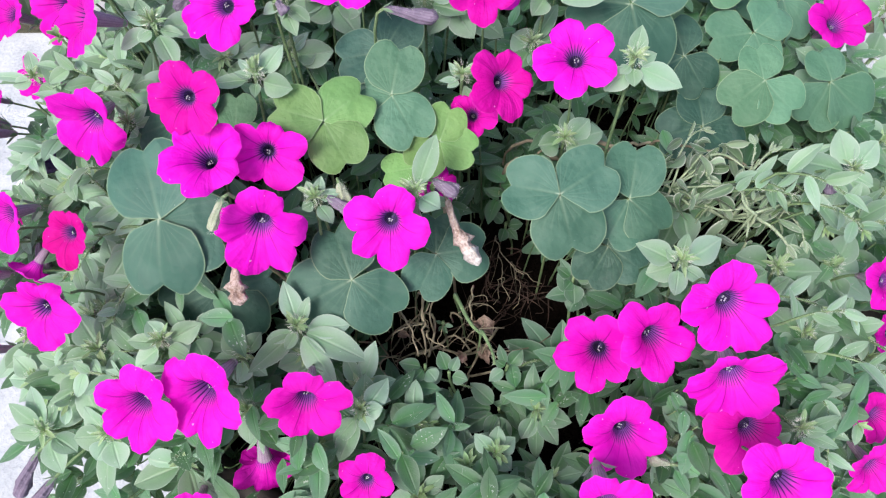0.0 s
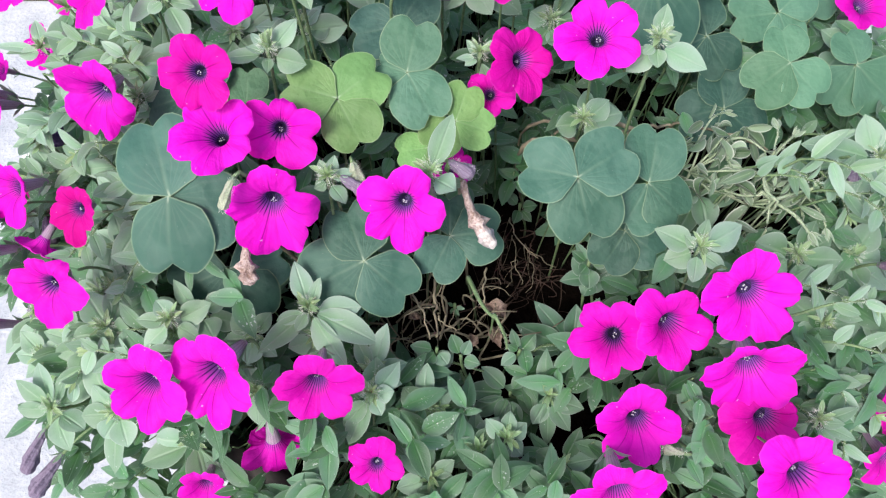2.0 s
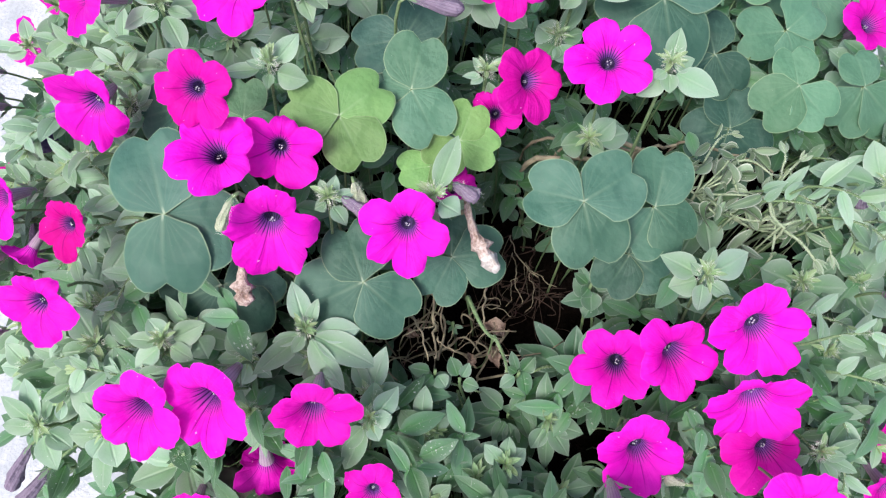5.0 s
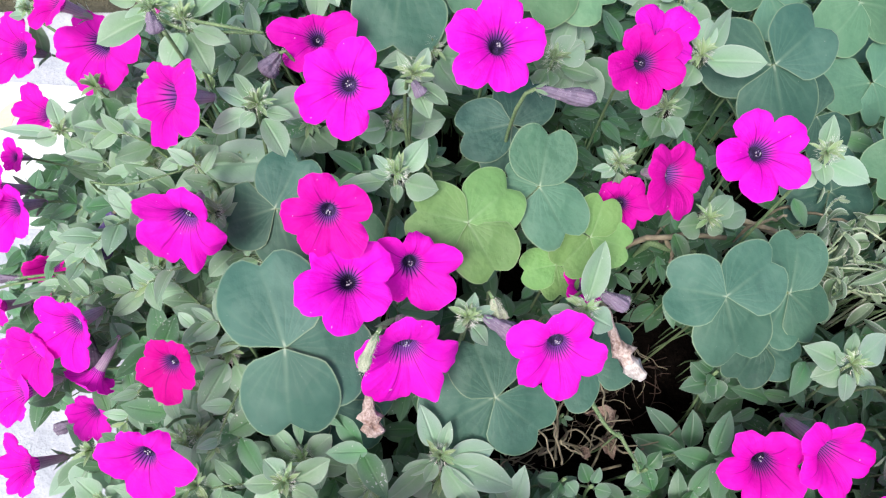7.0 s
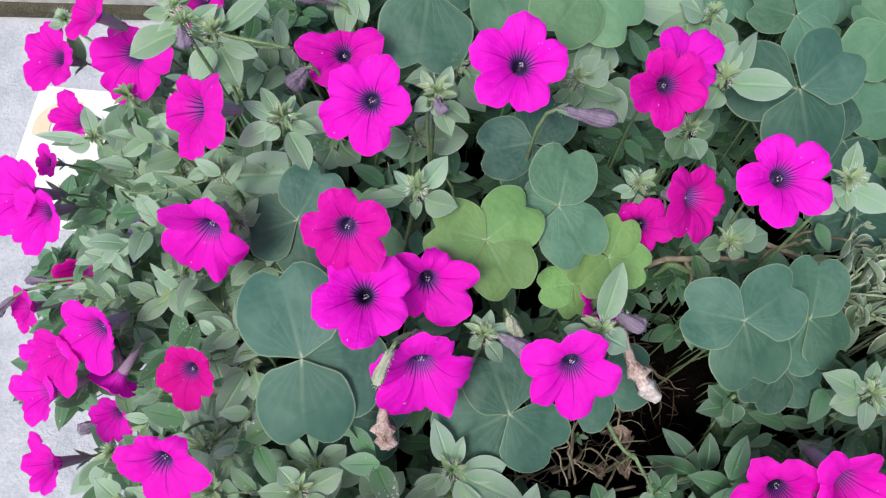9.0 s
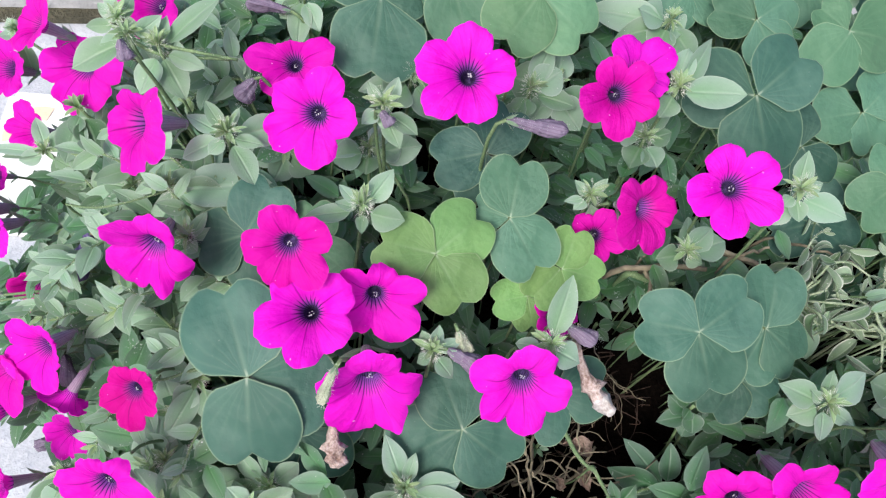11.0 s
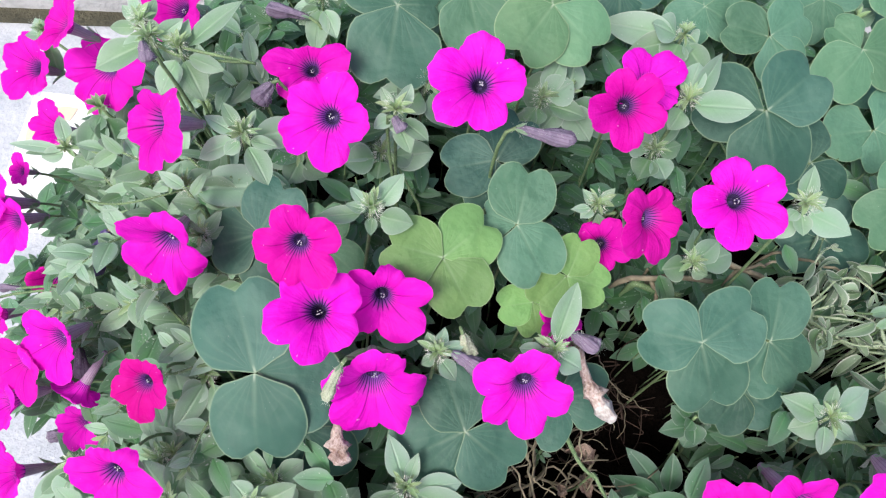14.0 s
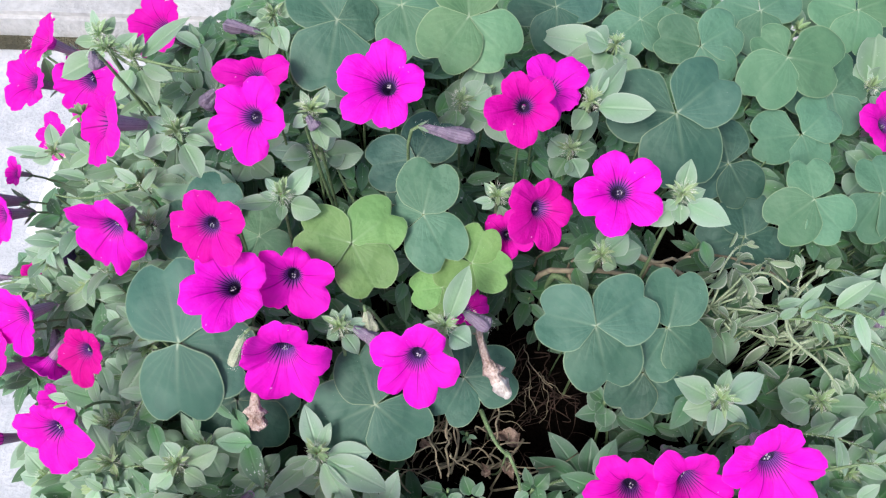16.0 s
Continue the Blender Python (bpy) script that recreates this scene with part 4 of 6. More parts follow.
sorrel_leaf((-0.1724, 0.2405, 0.7363), (-0.09, -0.43, 0.90), 0.0507, ((-91, 0.95, -0.04), (104, 1.01, 0.02), (-21, 0.90, -0.05)), 0.10)
sorrel_leaf((-0.1560, 0.2310, 0.6550), (0.01, -0.44, 0.90), 0.0430, ((-155, 1.00, -0.06), (-60, 1.00, -0.06), (15, 1.00, -0.06)), 0.02)
sorrel_leaf((0.2294, 0.3690, 0.7121), (0.01, -0.44, 0.90), 0.0344, ((-141, 1.05, -0.07), (-47, 0.98, -0.07), (98, 0.85, -0.08)), 0.45)
sorrel_leaf((0.2499, 0.4505, 0.6742), (0.02, -0.46, 0.89), 0.0368, ((44, 1.01, -0.06), (-64, 0.89, -0.06), (-170, 1.10, 0.12)), 0.40)
sorrel_leaf((0.3011, 0.4009, 0.6729), (0.11, -0.43, 0.89), 0.0375, ((108, 0.78, -0.07), (-36, 1.18, -0.07), (-114, 1.04, -0.07)), 0.34)
sorrel_leaf((0.1352, 0.4200, 0.7355), (0.02, -0.46, 0.89), 0.0487, ((41, 0.95, -0.05), (-79, 1.07, -0.05), (173, 0.98, -0.05)), 0.10)
sorrel_leaf((0.2346, 0.4986, 0.7058), (0.07, -0.45, 0.89), 0.0406, ((-124, 1.06, -0.07), (-5, 1.18, -0.01), (140, 0.75, -0.07)), 0.48)
sorrel_leaf((0.1750, 0.5190, 0.6930), (0.02, -0.46, 0.89), 0.0375, ((33, 1.00, -0.06), (-59, 1.00, -0.06), (168, 1.00, -0.06)), 0.32)
sorrel_leaf((0.1300, 0.5470, 0.6910), (0.02, -0.46, 0.89), 0.0348, ((-137, 1.00, -0.06), (-27, 1.00, -0.06), (93, 1.00, -0.06)), 0.32)
sorrel_leaf((-0.0090, 0.4618, 0.7772), (0.02, -0.46, 0.89), 0.0406, ((-125, 0.99, -0.03), (-43, 1.01, 0.01), (96, 1.00, -0.06)), 0.55)
sorrel_leaf((-0.1035, 0.4876, 0.7434), (0.02, -0.46, 0.89), 0.0437, ((-97, 1.31, 0.12), (3, 0.69, -0.06), (133, 1.00, -0.06)), 0.15)
sorrel_leaf((-0.0580, 0.5020, 0.7450), (0.02, -0.46, 0.89), 0.0443, ((-75, 1.00, -0.06), (33, 1.00, -0.06), (168, 1.00, -0.06)), 0.35)
sorrel_leaf((-0.0410, 0.3760, 0.7350), (-0.07, -0.42, 0.91), 0.0349, ((-171, 1.00, -0.06), (-101, 1.00, -0.06), (59, 1.00, -0.06)), 0.00)
sorrel_leaf((-0.1820, 0.3320, 0.7150), (-0.17, -0.41, 0.90), 0.0362, ((58, 1.00, -0.06), (-169, 1.00, -0.06), (-79, 1.00, -0.06)), 0.08)
sorrel_leaf((0.1820, 0.4070, 0.6950), (0.02, -0.46, 0.89), 0.0343, ((-57, 1.00, -0.06), (103, 1.00, -0.06), (-152, 1.00, -0.06)), 0.03)
sorrel_leaf((0.1980, 0.3640, 0.6650), (0.02, -0.46, 0.89), 0.0355, ((98, 1.00, -0.06), (-37, 1.00, -0.06), (-167, 1.00, -0.06)), 0.00)
sorrel_leaf((0.1120, 0.2520, 0.6800), (0.01, -0.44, 0.90), 0.0313, ((-120, 1.00, -0.06), (-35, 1.00, -0.06), (80, 1.00, -0.06)), 0.08)
sorrel_leaf((0.3150, 0.5750, 0.6800), (0.02, -0.46, 0.89), 0.0405, ((-92, 1.00, -0.06), (23, 1.00, -0.06), (163, 1.00, -0.06)), 0.50)
sorrel_leaf((0.2340, 0.5710, 0.6800), (0.02, -0.46, 0.89), 0.0377, ((-87, 1.00, -0.06), (33, 1.00, -0.06), (163, 1.00, -0.06)), 0.30)
sorrel_leaf((0.2910, 0.5070, 0.6550), (0.12, -0.45, 0.88), 0.0391, ((-70, 1.00, -0.06), (46, 1.00, -0.06), (175, 1.00, -0.06)), 0.35)
sorrel_leaf((0.0610, 0.5490, 0.7000), (0.02, -0.46, 0.89), 0.0390, ((-87, 1.00, -0.06), (33, 1.00, -0.06), (163, 1.00, -0.06)), 0.10)
sorrel_leaf((-0.1440, 0.3280, 0.7080), (-0.07, -0.42, 0.91), 0.0280, ((-41, 1.00, -0.06), (89, 1.00, -0.06), (-161, 1.00, -0.06)), 0.50)
sorrel_leaf((0.3600, 0.6010, 0.6200), (0.12, -0.45, 0.88), 0.0424, ((-94, 1.00, -0.06), (31, 1.00, -0.06), (155, 1.00, -0.06)), 0.08)
sorrel_leaf((0.3270, 0.6210, 0.6300), (0.02, -0.46, 0.89), 0.0373, ((-67, 1.00, -0.06), (53, 1.00, -0.06), (178, 1.00, -0.06)), 0.40)
sorrel_leaf((0.3840, 0.5820, 0.5700), (0.12, -0.45, 0.88), 0.0380, ((-85, 1.00, -0.06), (36, 1.00, -0.06), (170, 1.00, -0.06)), 0.35)
sorrel_leaf((-0.0200, 0.2920, 0.7150), (0.01, -0.44, 0.90), 0.0218, ((-170, 1.00, -0.06), (-80, 1.00, -0.06), (60, 1.00, -0.06)), 1.00)

# leafy petunia shoots: heart, paleness, then tip and width of every leaf
petunia_shoot((-0.092, 0.190, 0.689), 0.80, [(-0.101, 0.215, 0.700, 0.015), (-0.061, 0.193, 0.683, 0.015), (-0.050, 0.173, 0.678, 0.018), (-0.124, 0.167, 0.668, 0.015), (-0.070, 0.157, 0.671, 0.017), (-0.112, 0.183, 0.681, 0.009), (-0.086, 0.206, 0.696, 0.008), (-0.100, 0.178, 0.680, 0.008)])
petunia_shoot((-0.176, 0.180, 0.690), 0.84, [(-0.153, 0.189, 0.693, 0.015), (-0.194, 0.166, 0.678, 0.015), (-0.159, 0.170, 0.684, 0.012), (-0.186, 0.192, 0.692, 0.012), (-0.197, 0.180, 0.689, 0.010)])
petunia_shoot((-0.114, 0.316, 0.781), 0.80, [(-0.098, 0.332, 0.788, 0.013), (-0.093, 0.310, 0.774, 0.015), (-0.127, 0.319, 0.780, 0.007), (-0.125, 0.328, 0.782, 0.006), (-0.114, 0.304, 0.774, 0.007), (-0.106, 0.324, 0.782, 0.006), (-0.142, 0.313, 0.776, 0.010)])
petunia_shoot((-0.186, 0.363, 0.775), 0.80, [(-0.154, 0.377, 0.782, 0.017), (-0.172, 0.342, 0.759, 0.014), (-0.213, 0.358, 0.769, 0.013), (-0.208, 0.376, 0.773, 0.011), (-0.197, 0.379, 0.781, 0.008), (-0.180, 0.376, 0.778, 0.006), (-0.195, 0.354, 0.769, 0.008), (-0.168, 0.359, 0.770, 0.008)])
petunia_shoot((-0.078, 0.251, 0.745), 0.80, [(-0.083, 0.260, 0.748, 0.008), (-0.067, 0.239, 0.736, 0.011), (-0.085, 0.245, 0.741, 0.008), (-0.063, 0.256, 0.745, 0.008), (-0.074, 0.262, 0.750, 0.008)])
petunia_shoot((0.012, 0.335, 0.758), 0.90, [(0.004, 0.343, 0.760, 0.007), (0.028, 0.326, 0.750, 0.011), (0.003, 0.329, 0.754, 0.008), (0.022, 0.344, 0.760, 0.007), (-0.002, 0.333, 0.755, 0.006)])
petunia_shoot((-0.017, 0.251, 0.752), 0.80, [(-0.005, 0.282, 0.765, 0.014), (-0.002, 0.243, 0.746, 0.017), (-0.033, 0.258, 0.753, 0.008), (0.007, 0.263, 0.753, 0.009), (-0.027, 0.240, 0.746, 0.008), (-0.013, 0.237, 0.742, 0.007)])
petunia_shoot((0.152, 0.229, 0.704), 0.75, [(0.126, 0.239, 0.708, 0.018), (0.182, 0.244, 0.704, 0.018), (0.149, 0.210, 0.694, 0.013), (0.132, 0.223, 0.696, 0.017), (0.168, 0.217, 0.697, 0.010), (0.158, 0.246, 0.708, 0.009), (0.143, 0.235, 0.707, 0.008)])
petunia_shoot((0.040, 0.163, 0.603), 0.30, [(0.009, 0.164, 0.602, 0.016), (0.021, 0.180, 0.605, 0.013), (0.045, 0.138, 0.589, 0.013), (0.068, 0.150, 0.588, 0.014), (0.011, 0.148, 0.594, 0.016), (0.051, 0.178, 0.605, 0.009), (0.031, 0.145, 0.593, 0.011)])
petunia_shoot((0.221, 0.130, 0.670), 0.80, [(0.198, 0.125, 0.667, 0.014), (0.248, 0.120, 0.659, 0.008), (0.238, 0.127, 0.668, 0.008), (0.237, 0.111, 0.654, 0.009), (0.208, 0.141, 0.674, 0.010), (0.251, 0.136, 0.666, 0.010)])
petunia_shoot((0.282, 0.301, 0.700), 0.70, [(0.236, 0.311, 0.703, 0.019), (0.276, 0.329, 0.707, 0.019), (0.300, 0.319, 0.707, 0.018), (0.291, 0.278, 0.682, 0.016), (0.266, 0.278, 0.688, 0.015), (0.297, 0.293, 0.692, 0.013)])
petunia_shoot((-0.264, 0.138, 0.634), 0.72, [(-0.289, 0.153, 0.640, 0.014), (-0.240, 0.166, 0.638, 0.021), (-0.254, 0.113, 0.621, 0.016), (-0.281, 0.165, 0.640, 0.015), (-0.244, 0.127, 0.627, 0.015), (-0.289, 0.138, 0.629, 0.011), (-0.259, 0.157, 0.642, 0.011)])
petunia_shoot((0.115, 0.322, 0.788), 0.75, [(0.120, 0.340, 0.796, 0.012), (0.145, 0.312, 0.774, 0.017), (0.129, 0.325, 0.788, 0.011), (0.107, 0.316, 0.782, 0.008), (0.115, 0.308, 0.780, 0.010), (0.099, 0.309, 0.775, 0.015)])
petunia_shoot((0.085, 0.326, 0.702), 0.60, [(0.068, 0.322, 0.699, 0.017), (0.112, 0.334, 0.699, 0.021), (0.103, 0.338, 0.707, 0.017), (0.090, 0.346, 0.707, 0.015), (0.095, 0.319, 0.698, 0.011)])
petunia_shoot((0.325, 0.514, 0.655), 0.70, [(0.332, 0.556, 0.674, 0.028), (0.317, 0.536, 0.661, 0.014), (0.339, 0.530, 0.662, 0.019), (0.311, 0.506, 0.646, 0.017), (0.336, 0.497, 0.644, 0.014)])
petunia_shoot((-0.155, 0.504, 0.729), 0.70, [(-0.145, 0.482, 0.716, 0.014), (-0.168, 0.508, 0.728, 0.011), (-0.140, 0.515, 0.733, 0.012), (-0.170, 0.491, 0.717, 0.013), (-0.160, 0.474, 0.711, 0.017), (-0.174, 0.500, 0.722, 0.010)])
petunia_shoot((-0.252, 0.438, 0.775), 0.85, [(-0.263, 0.446, 0.778, 0.007), (-0.245, 0.452, 0.778, 0.008), (-0.259, 0.453, 0.782, 0.007), (-0.271, 0.436, 0.770, 0.009), (-0.247, 0.431, 0.771, 0.009), (-0.257, 0.443, 0.776, 0.007), (-0.242, 0.437, 0.773, 0.008)])
petunia_shoot((-0.231, 0.428, 0.765), 0.84, [(-0.197, 0.455, 0.776, 0.017), (-0.228, 0.445, 0.770, 0.010), (-0.242, 0.405, 0.752, 0.017), (-0.218, 0.406, 0.745, 0.017), (-0.207, 0.418, 0.758, 0.011), (-0.236, 0.437, 0.767, 0.008)])
petunia_shoot((-0.247, 0.431, 0.770), 0.89, [(-0.278, 0.416, 0.761, 0.019), (-0.263, 0.428, 0.765, 0.011), (-0.229, 0.441, 0.774, 0.011)])
petunia_shoot((-0.103, 0.375, 0.785), 0.80, [(-0.094, 0.387, 0.791, 0.009), (-0.111, 0.388, 0.787, 0.007), (-0.085, 0.361, 0.779, 0.012), (-0.094, 0.357, 0.771, 0.012), (-0.114, 0.367, 0.780, 0.009), (-0.103, 0.365, 0.778, 0.007)])
petunia_shoot((-0.341, 0.434, 0.640), 0.82, [(-0.385, 0.440, 0.637, 0.009), (-0.350, 0.458, 0.645, 0.011), (-0.360, 0.429, 0.635, 0.012), (-0.323, 0.417, 0.626, 0.014), (-0.373, 0.434, 0.636, 0.008), (-0.310, 0.418, 0.625, 0.015), (-0.326, 0.447, 0.646, 0.014)])
petunia_shoot((-0.270, 0.395, 0.660), 0.87, [(-0.292, 0.414, 0.665, 0.018), (-0.258, 0.417, 0.665, 0.018), (-0.278, 0.380, 0.651, 0.013), (-0.261, 0.364, 0.637, 0.020), (-0.290, 0.398, 0.659, 0.015), (-0.308, 0.391, 0.647, 0.014), (-0.263, 0.401, 0.662, 0.012)])
petunia_shoot((-0.234, 0.371, 0.700), 0.96, [(-0.174, 0.374, 0.703, 0.028), (-0.200, 0.367, 0.692, 0.025), (-0.188, 0.360, 0.696, 0.014), (-0.220, 0.382, 0.702, 0.016)])
petunia_shoot((-0.218, 0.332, 0.710), 0.75, [(-0.207, 0.345, 0.716, 0.008), (-0.225, 0.358, 0.715, 0.009), (-0.212, 0.325, 0.706, 0.009), (-0.202, 0.338, 0.710, 0.007)])
petunia_shoot((-0.278, 0.318, 0.620), 0.87, [(-0.298, 0.336, 0.626, 0.014), (-0.268, 0.341, 0.625, 0.013), (-0.261, 0.307, 0.615, 0.013), (-0.283, 0.302, 0.607, 0.012), (-0.298, 0.315, 0.616, 0.012), (-0.249, 0.327, 0.619, 0.013), (-0.308, 0.330, 0.622, 0.011)])
petunia_shoot((-0.234, 0.291, 0.660), 0.96, [(-0.222, 0.301, 0.664, 0.012), (-0.235, 0.320, 0.666, 0.014), (-0.213, 0.288, 0.659, 0.013), (-0.251, 0.283, 0.650, 0.011), (-0.223, 0.278, 0.654, 0.013), (-0.217, 0.313, 0.664, 0.011)])
petunia_shoot((-0.312, 0.453, 0.665), 0.35, [(-0.324, 0.421, 0.647, 0.022), (-0.302, 0.432, 0.649, 0.023), (-0.317, 0.438, 0.657, 0.012)])
petunia_shoot((-0.208, 0.253, 0.690), 0.84, [(-0.197, 0.229, 0.678, 0.021), (-0.222, 0.239, 0.678, 0.016), (-0.233, 0.263, 0.691, 0.013), (-0.212, 0.262, 0.692, 0.010), (-0.226, 0.224, 0.673, 0.016), (-0.206, 0.266, 0.693, 0.010)])
petunia_shoot((-0.236, 0.210, 0.660), 0.84, [(-0.231, 0.238, 0.671, 0.020), (-0.210, 0.217, 0.658, 0.016), (-0.246, 0.226, 0.665, 0.015), (-0.220, 0.196, 0.649, 0.020), (-0.256, 0.214, 0.659, 0.015), (-0.202, 0.199, 0.648, 0.013)])
petunia_shoot((-0.308, 0.218, 0.600), 0.74, [(-0.340, 0.194, 0.574, 0.017), (-0.317, 0.193, 0.580, 0.022), (-0.289, 0.195, 0.589, 0.021), (-0.336, 0.223, 0.594, 0.011), (-0.293, 0.225, 0.603, 0.011), (-0.332, 0.200, 0.582, 0.013)])
petunia_shoot((-0.169, 0.197, 0.660), 0.86, [(-0.190, 0.215, 0.666, 0.013), (-0.200, 0.195, 0.650, 0.017), (-0.159, 0.181, 0.653, 0.020), (-0.180, 0.206, 0.660, 0.010), (-0.153, 0.208, 0.665, 0.013), (-0.143, 0.191, 0.653, 0.015)])
petunia_shoot((-0.019, 0.142, 0.640), 0.50, [(-0.020, 0.166, 0.650, 0.014), (-0.000, 0.154, 0.640, 0.013), (-0.033, 0.152, 0.644, 0.015), (-0.037, 0.135, 0.632, 0.015), (-0.004, 0.134, 0.635, 0.012), (-0.022, 0.125, 0.627, 0.015), (-0.013, 0.149, 0.643, 0.009)])
petunia_shoot((0.015, 0.123, 0.610), 0.40, [(0.030, 0.140, 0.617, 0.017), (0.001, 0.110, 0.599, 0.015), (0.026, 0.117, 0.606, 0.017), (-0.004, 0.131, 0.609, 0.015), (0.015, 0.144, 0.619, 0.013), (0.015, 0.105, 0.596, 0.014), (0.034, 0.127, 0.611, 0.011)])
petunia_shoot((0.063, 0.153, 0.630), 0.40, [(0.060, 0.180, 0.642, 0.013), (0.087, 0.147, 0.621, 0.015), (0.071, 0.166, 0.636, 0.011), (0.054, 0.137, 0.617, 0.013), (0.078, 0.133, 0.619, 0.015), (0.064, 0.124, 0.608, 0.011)])
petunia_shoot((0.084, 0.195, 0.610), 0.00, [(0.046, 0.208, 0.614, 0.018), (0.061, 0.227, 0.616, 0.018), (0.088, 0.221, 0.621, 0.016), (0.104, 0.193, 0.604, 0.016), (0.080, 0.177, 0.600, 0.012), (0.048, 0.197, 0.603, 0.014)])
petunia_shoot((0.071, 0.110, 0.620), 0.40, [(0.055, 0.117, 0.622, 0.015), (0.063, 0.095, 0.607, 0.015), (0.092, 0.114, 0.620, 0.013), (0.085, 0.132, 0.624, 0.013), (0.051, 0.101, 0.614, 0.015), (0.041, 0.092, 0.602, 0.013)])
petunia_shoot((-0.015, 0.100, 0.620), 0.40, [(-0.033, 0.116, 0.627, 0.013), (-0.019, 0.127, 0.626, 0.012), (0.003, 0.096, 0.617, 0.015), (-0.037, 0.094, 0.612, 0.015), (-0.000, 0.110, 0.624, 0.012), (-0.017, 0.085, 0.609, 0.015)])
petunia_shoot((-0.051, 0.140, 0.675), 0.60, [(-0.048, 0.159, 0.683, 0.017), (-0.066, 0.114, 0.654, 0.014), (-0.034, 0.156, 0.681, 0.016), (-0.045, 0.129, 0.666, 0.010), (-0.038, 0.141, 0.674, 0.012), (-0.069, 0.123, 0.660, 0.012)])
petunia_shoot((-0.085, 0.130, 0.630), 0.40, [(-0.067, 0.134, 0.631, 0.018), (-0.086, 0.108, 0.613, 0.018), (-0.070, 0.110, 0.619, 0.018), (-0.094, 0.092, 0.601, 0.018)])
petunia_shoot((-0.172, 0.121, 0.620), 0.76, [(-0.198, 0.121, 0.619, 0.022), (-0.174, 0.095, 0.600, 0.022), (-0.206, 0.108, 0.612, 0.019), (-0.154, 0.096, 0.599, 0.019), (-0.183, 0.131, 0.624, 0.015)])
petunia_shoot((-0.219, 0.135, 0.640), 0.74, [(-0.237, 0.148, 0.645, 0.018), (-0.228, 0.119, 0.628, 0.017), (-0.212, 0.115, 0.629, 0.017), (-0.243, 0.133, 0.634, 0.016), (-0.215, 0.152, 0.647, 0.015), (-0.226, 0.100, 0.614, 0.018), (-0.245, 0.168, 0.654, 0.022)])
petunia_shoot((-0.228, 0.185, 0.660), 0.74, [(-0.243, 0.206, 0.668, 0.022), (-0.216, 0.218, 0.667, 0.023), (-0.212, 0.182, 0.657, 0.022), (-0.237, 0.167, 0.646, 0.018), (-0.221, 0.169, 0.651, 0.016), (-0.205, 0.205, 0.661, 0.018), (-0.250, 0.179, 0.656, 0.015)])
petunia_shoot((-0.223, 0.238, 0.670), 0.86, [(-0.231, 0.258, 0.679, 0.017), (-0.209, 0.229, 0.661, 0.019), (-0.238, 0.228, 0.664, 0.021), (-0.213, 0.249, 0.672, 0.015), (-0.204, 0.238, 0.669, 0.015), (-0.244, 0.250, 0.671, 0.015)])
petunia_shoot((0.242, 0.197, 0.660), 0.55, [(0.221, 0.211, 0.665, 0.018), (0.264, 0.219, 0.664, 0.016), (0.269, 0.197, 0.659, 0.022), (0.241, 0.179, 0.646, 0.020), (0.224, 0.187, 0.654, 0.016), (0.256, 0.182, 0.647, 0.016)])
petunia_shoot((0.226, 0.239, 0.675), 0.55, [(0.201, 0.246, 0.677, 0.022), (0.244, 0.262, 0.679, 0.017), (0.257, 0.236, 0.672, 0.019), (0.206, 0.231, 0.665, 0.019), (0.234, 0.219, 0.664, 0.016), (0.251, 0.251, 0.675, 0.015)])
petunia_shoot((0.272, 0.246, 0.660), 0.50, [(0.288, 0.267, 0.669, 0.019), (0.293, 0.244, 0.654, 0.021), (0.257, 0.229, 0.651, 0.017), (0.282, 0.227, 0.645, 0.018), (0.264, 0.267, 0.669, 0.015), (0.303, 0.228, 0.643, 0.017)])
petunia_shoot((0.264, 0.163, 0.620), 0.50, [(0.261, 0.184, 0.629, 0.015), (0.286, 0.179, 0.621, 0.015), (0.280, 0.153, 0.614, 0.015), (0.250, 0.171, 0.620, 0.014), (0.291, 0.164, 0.618, 0.015), (0.275, 0.193, 0.627, 0.013)])
petunia_shoot((0.152, 0.129, 0.620), 0.50, [(0.171, 0.129, 0.619, 0.019), (0.143, 0.147, 0.623, 0.016), (0.164, 0.109, 0.609, 0.019), (0.177, 0.147, 0.622, 0.015), (0.145, 0.102, 0.605, 0.019), (0.170, 0.161, 0.627, 0.016)])
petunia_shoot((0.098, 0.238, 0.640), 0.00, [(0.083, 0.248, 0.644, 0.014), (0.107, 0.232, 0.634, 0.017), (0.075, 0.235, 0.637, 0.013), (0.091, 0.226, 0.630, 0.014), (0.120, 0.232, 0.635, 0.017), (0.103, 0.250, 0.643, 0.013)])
petunia_shoot((0.071, 0.404, 0.765), 0.75, [(0.111, 0.400, 0.764, 0.020), (0.079, 0.428, 0.771, 0.015), (0.061, 0.389, 0.756, 0.015), (0.097, 0.433, 0.772, 0.017)])
petunia_shoot((-0.013, 0.416, 0.745), 0.55, [(0.006, 0.426, 0.750, 0.021), (-0.019, 0.403, 0.734, 0.017), (0.001, 0.442, 0.756, 0.015), (-0.032, 0.393, 0.724, 0.015), (0.015, 0.407, 0.741, 0.014)])
petunia_shoot((0.064, 0.397, 0.720), 0.55, [(0.054, 0.381, 0.711, 0.020), (0.082, 0.402, 0.720, 0.016), (0.072, 0.381, 0.712, 0.018), (0.051, 0.406, 0.719, 0.018), (0.083, 0.424, 0.732, 0.013)])
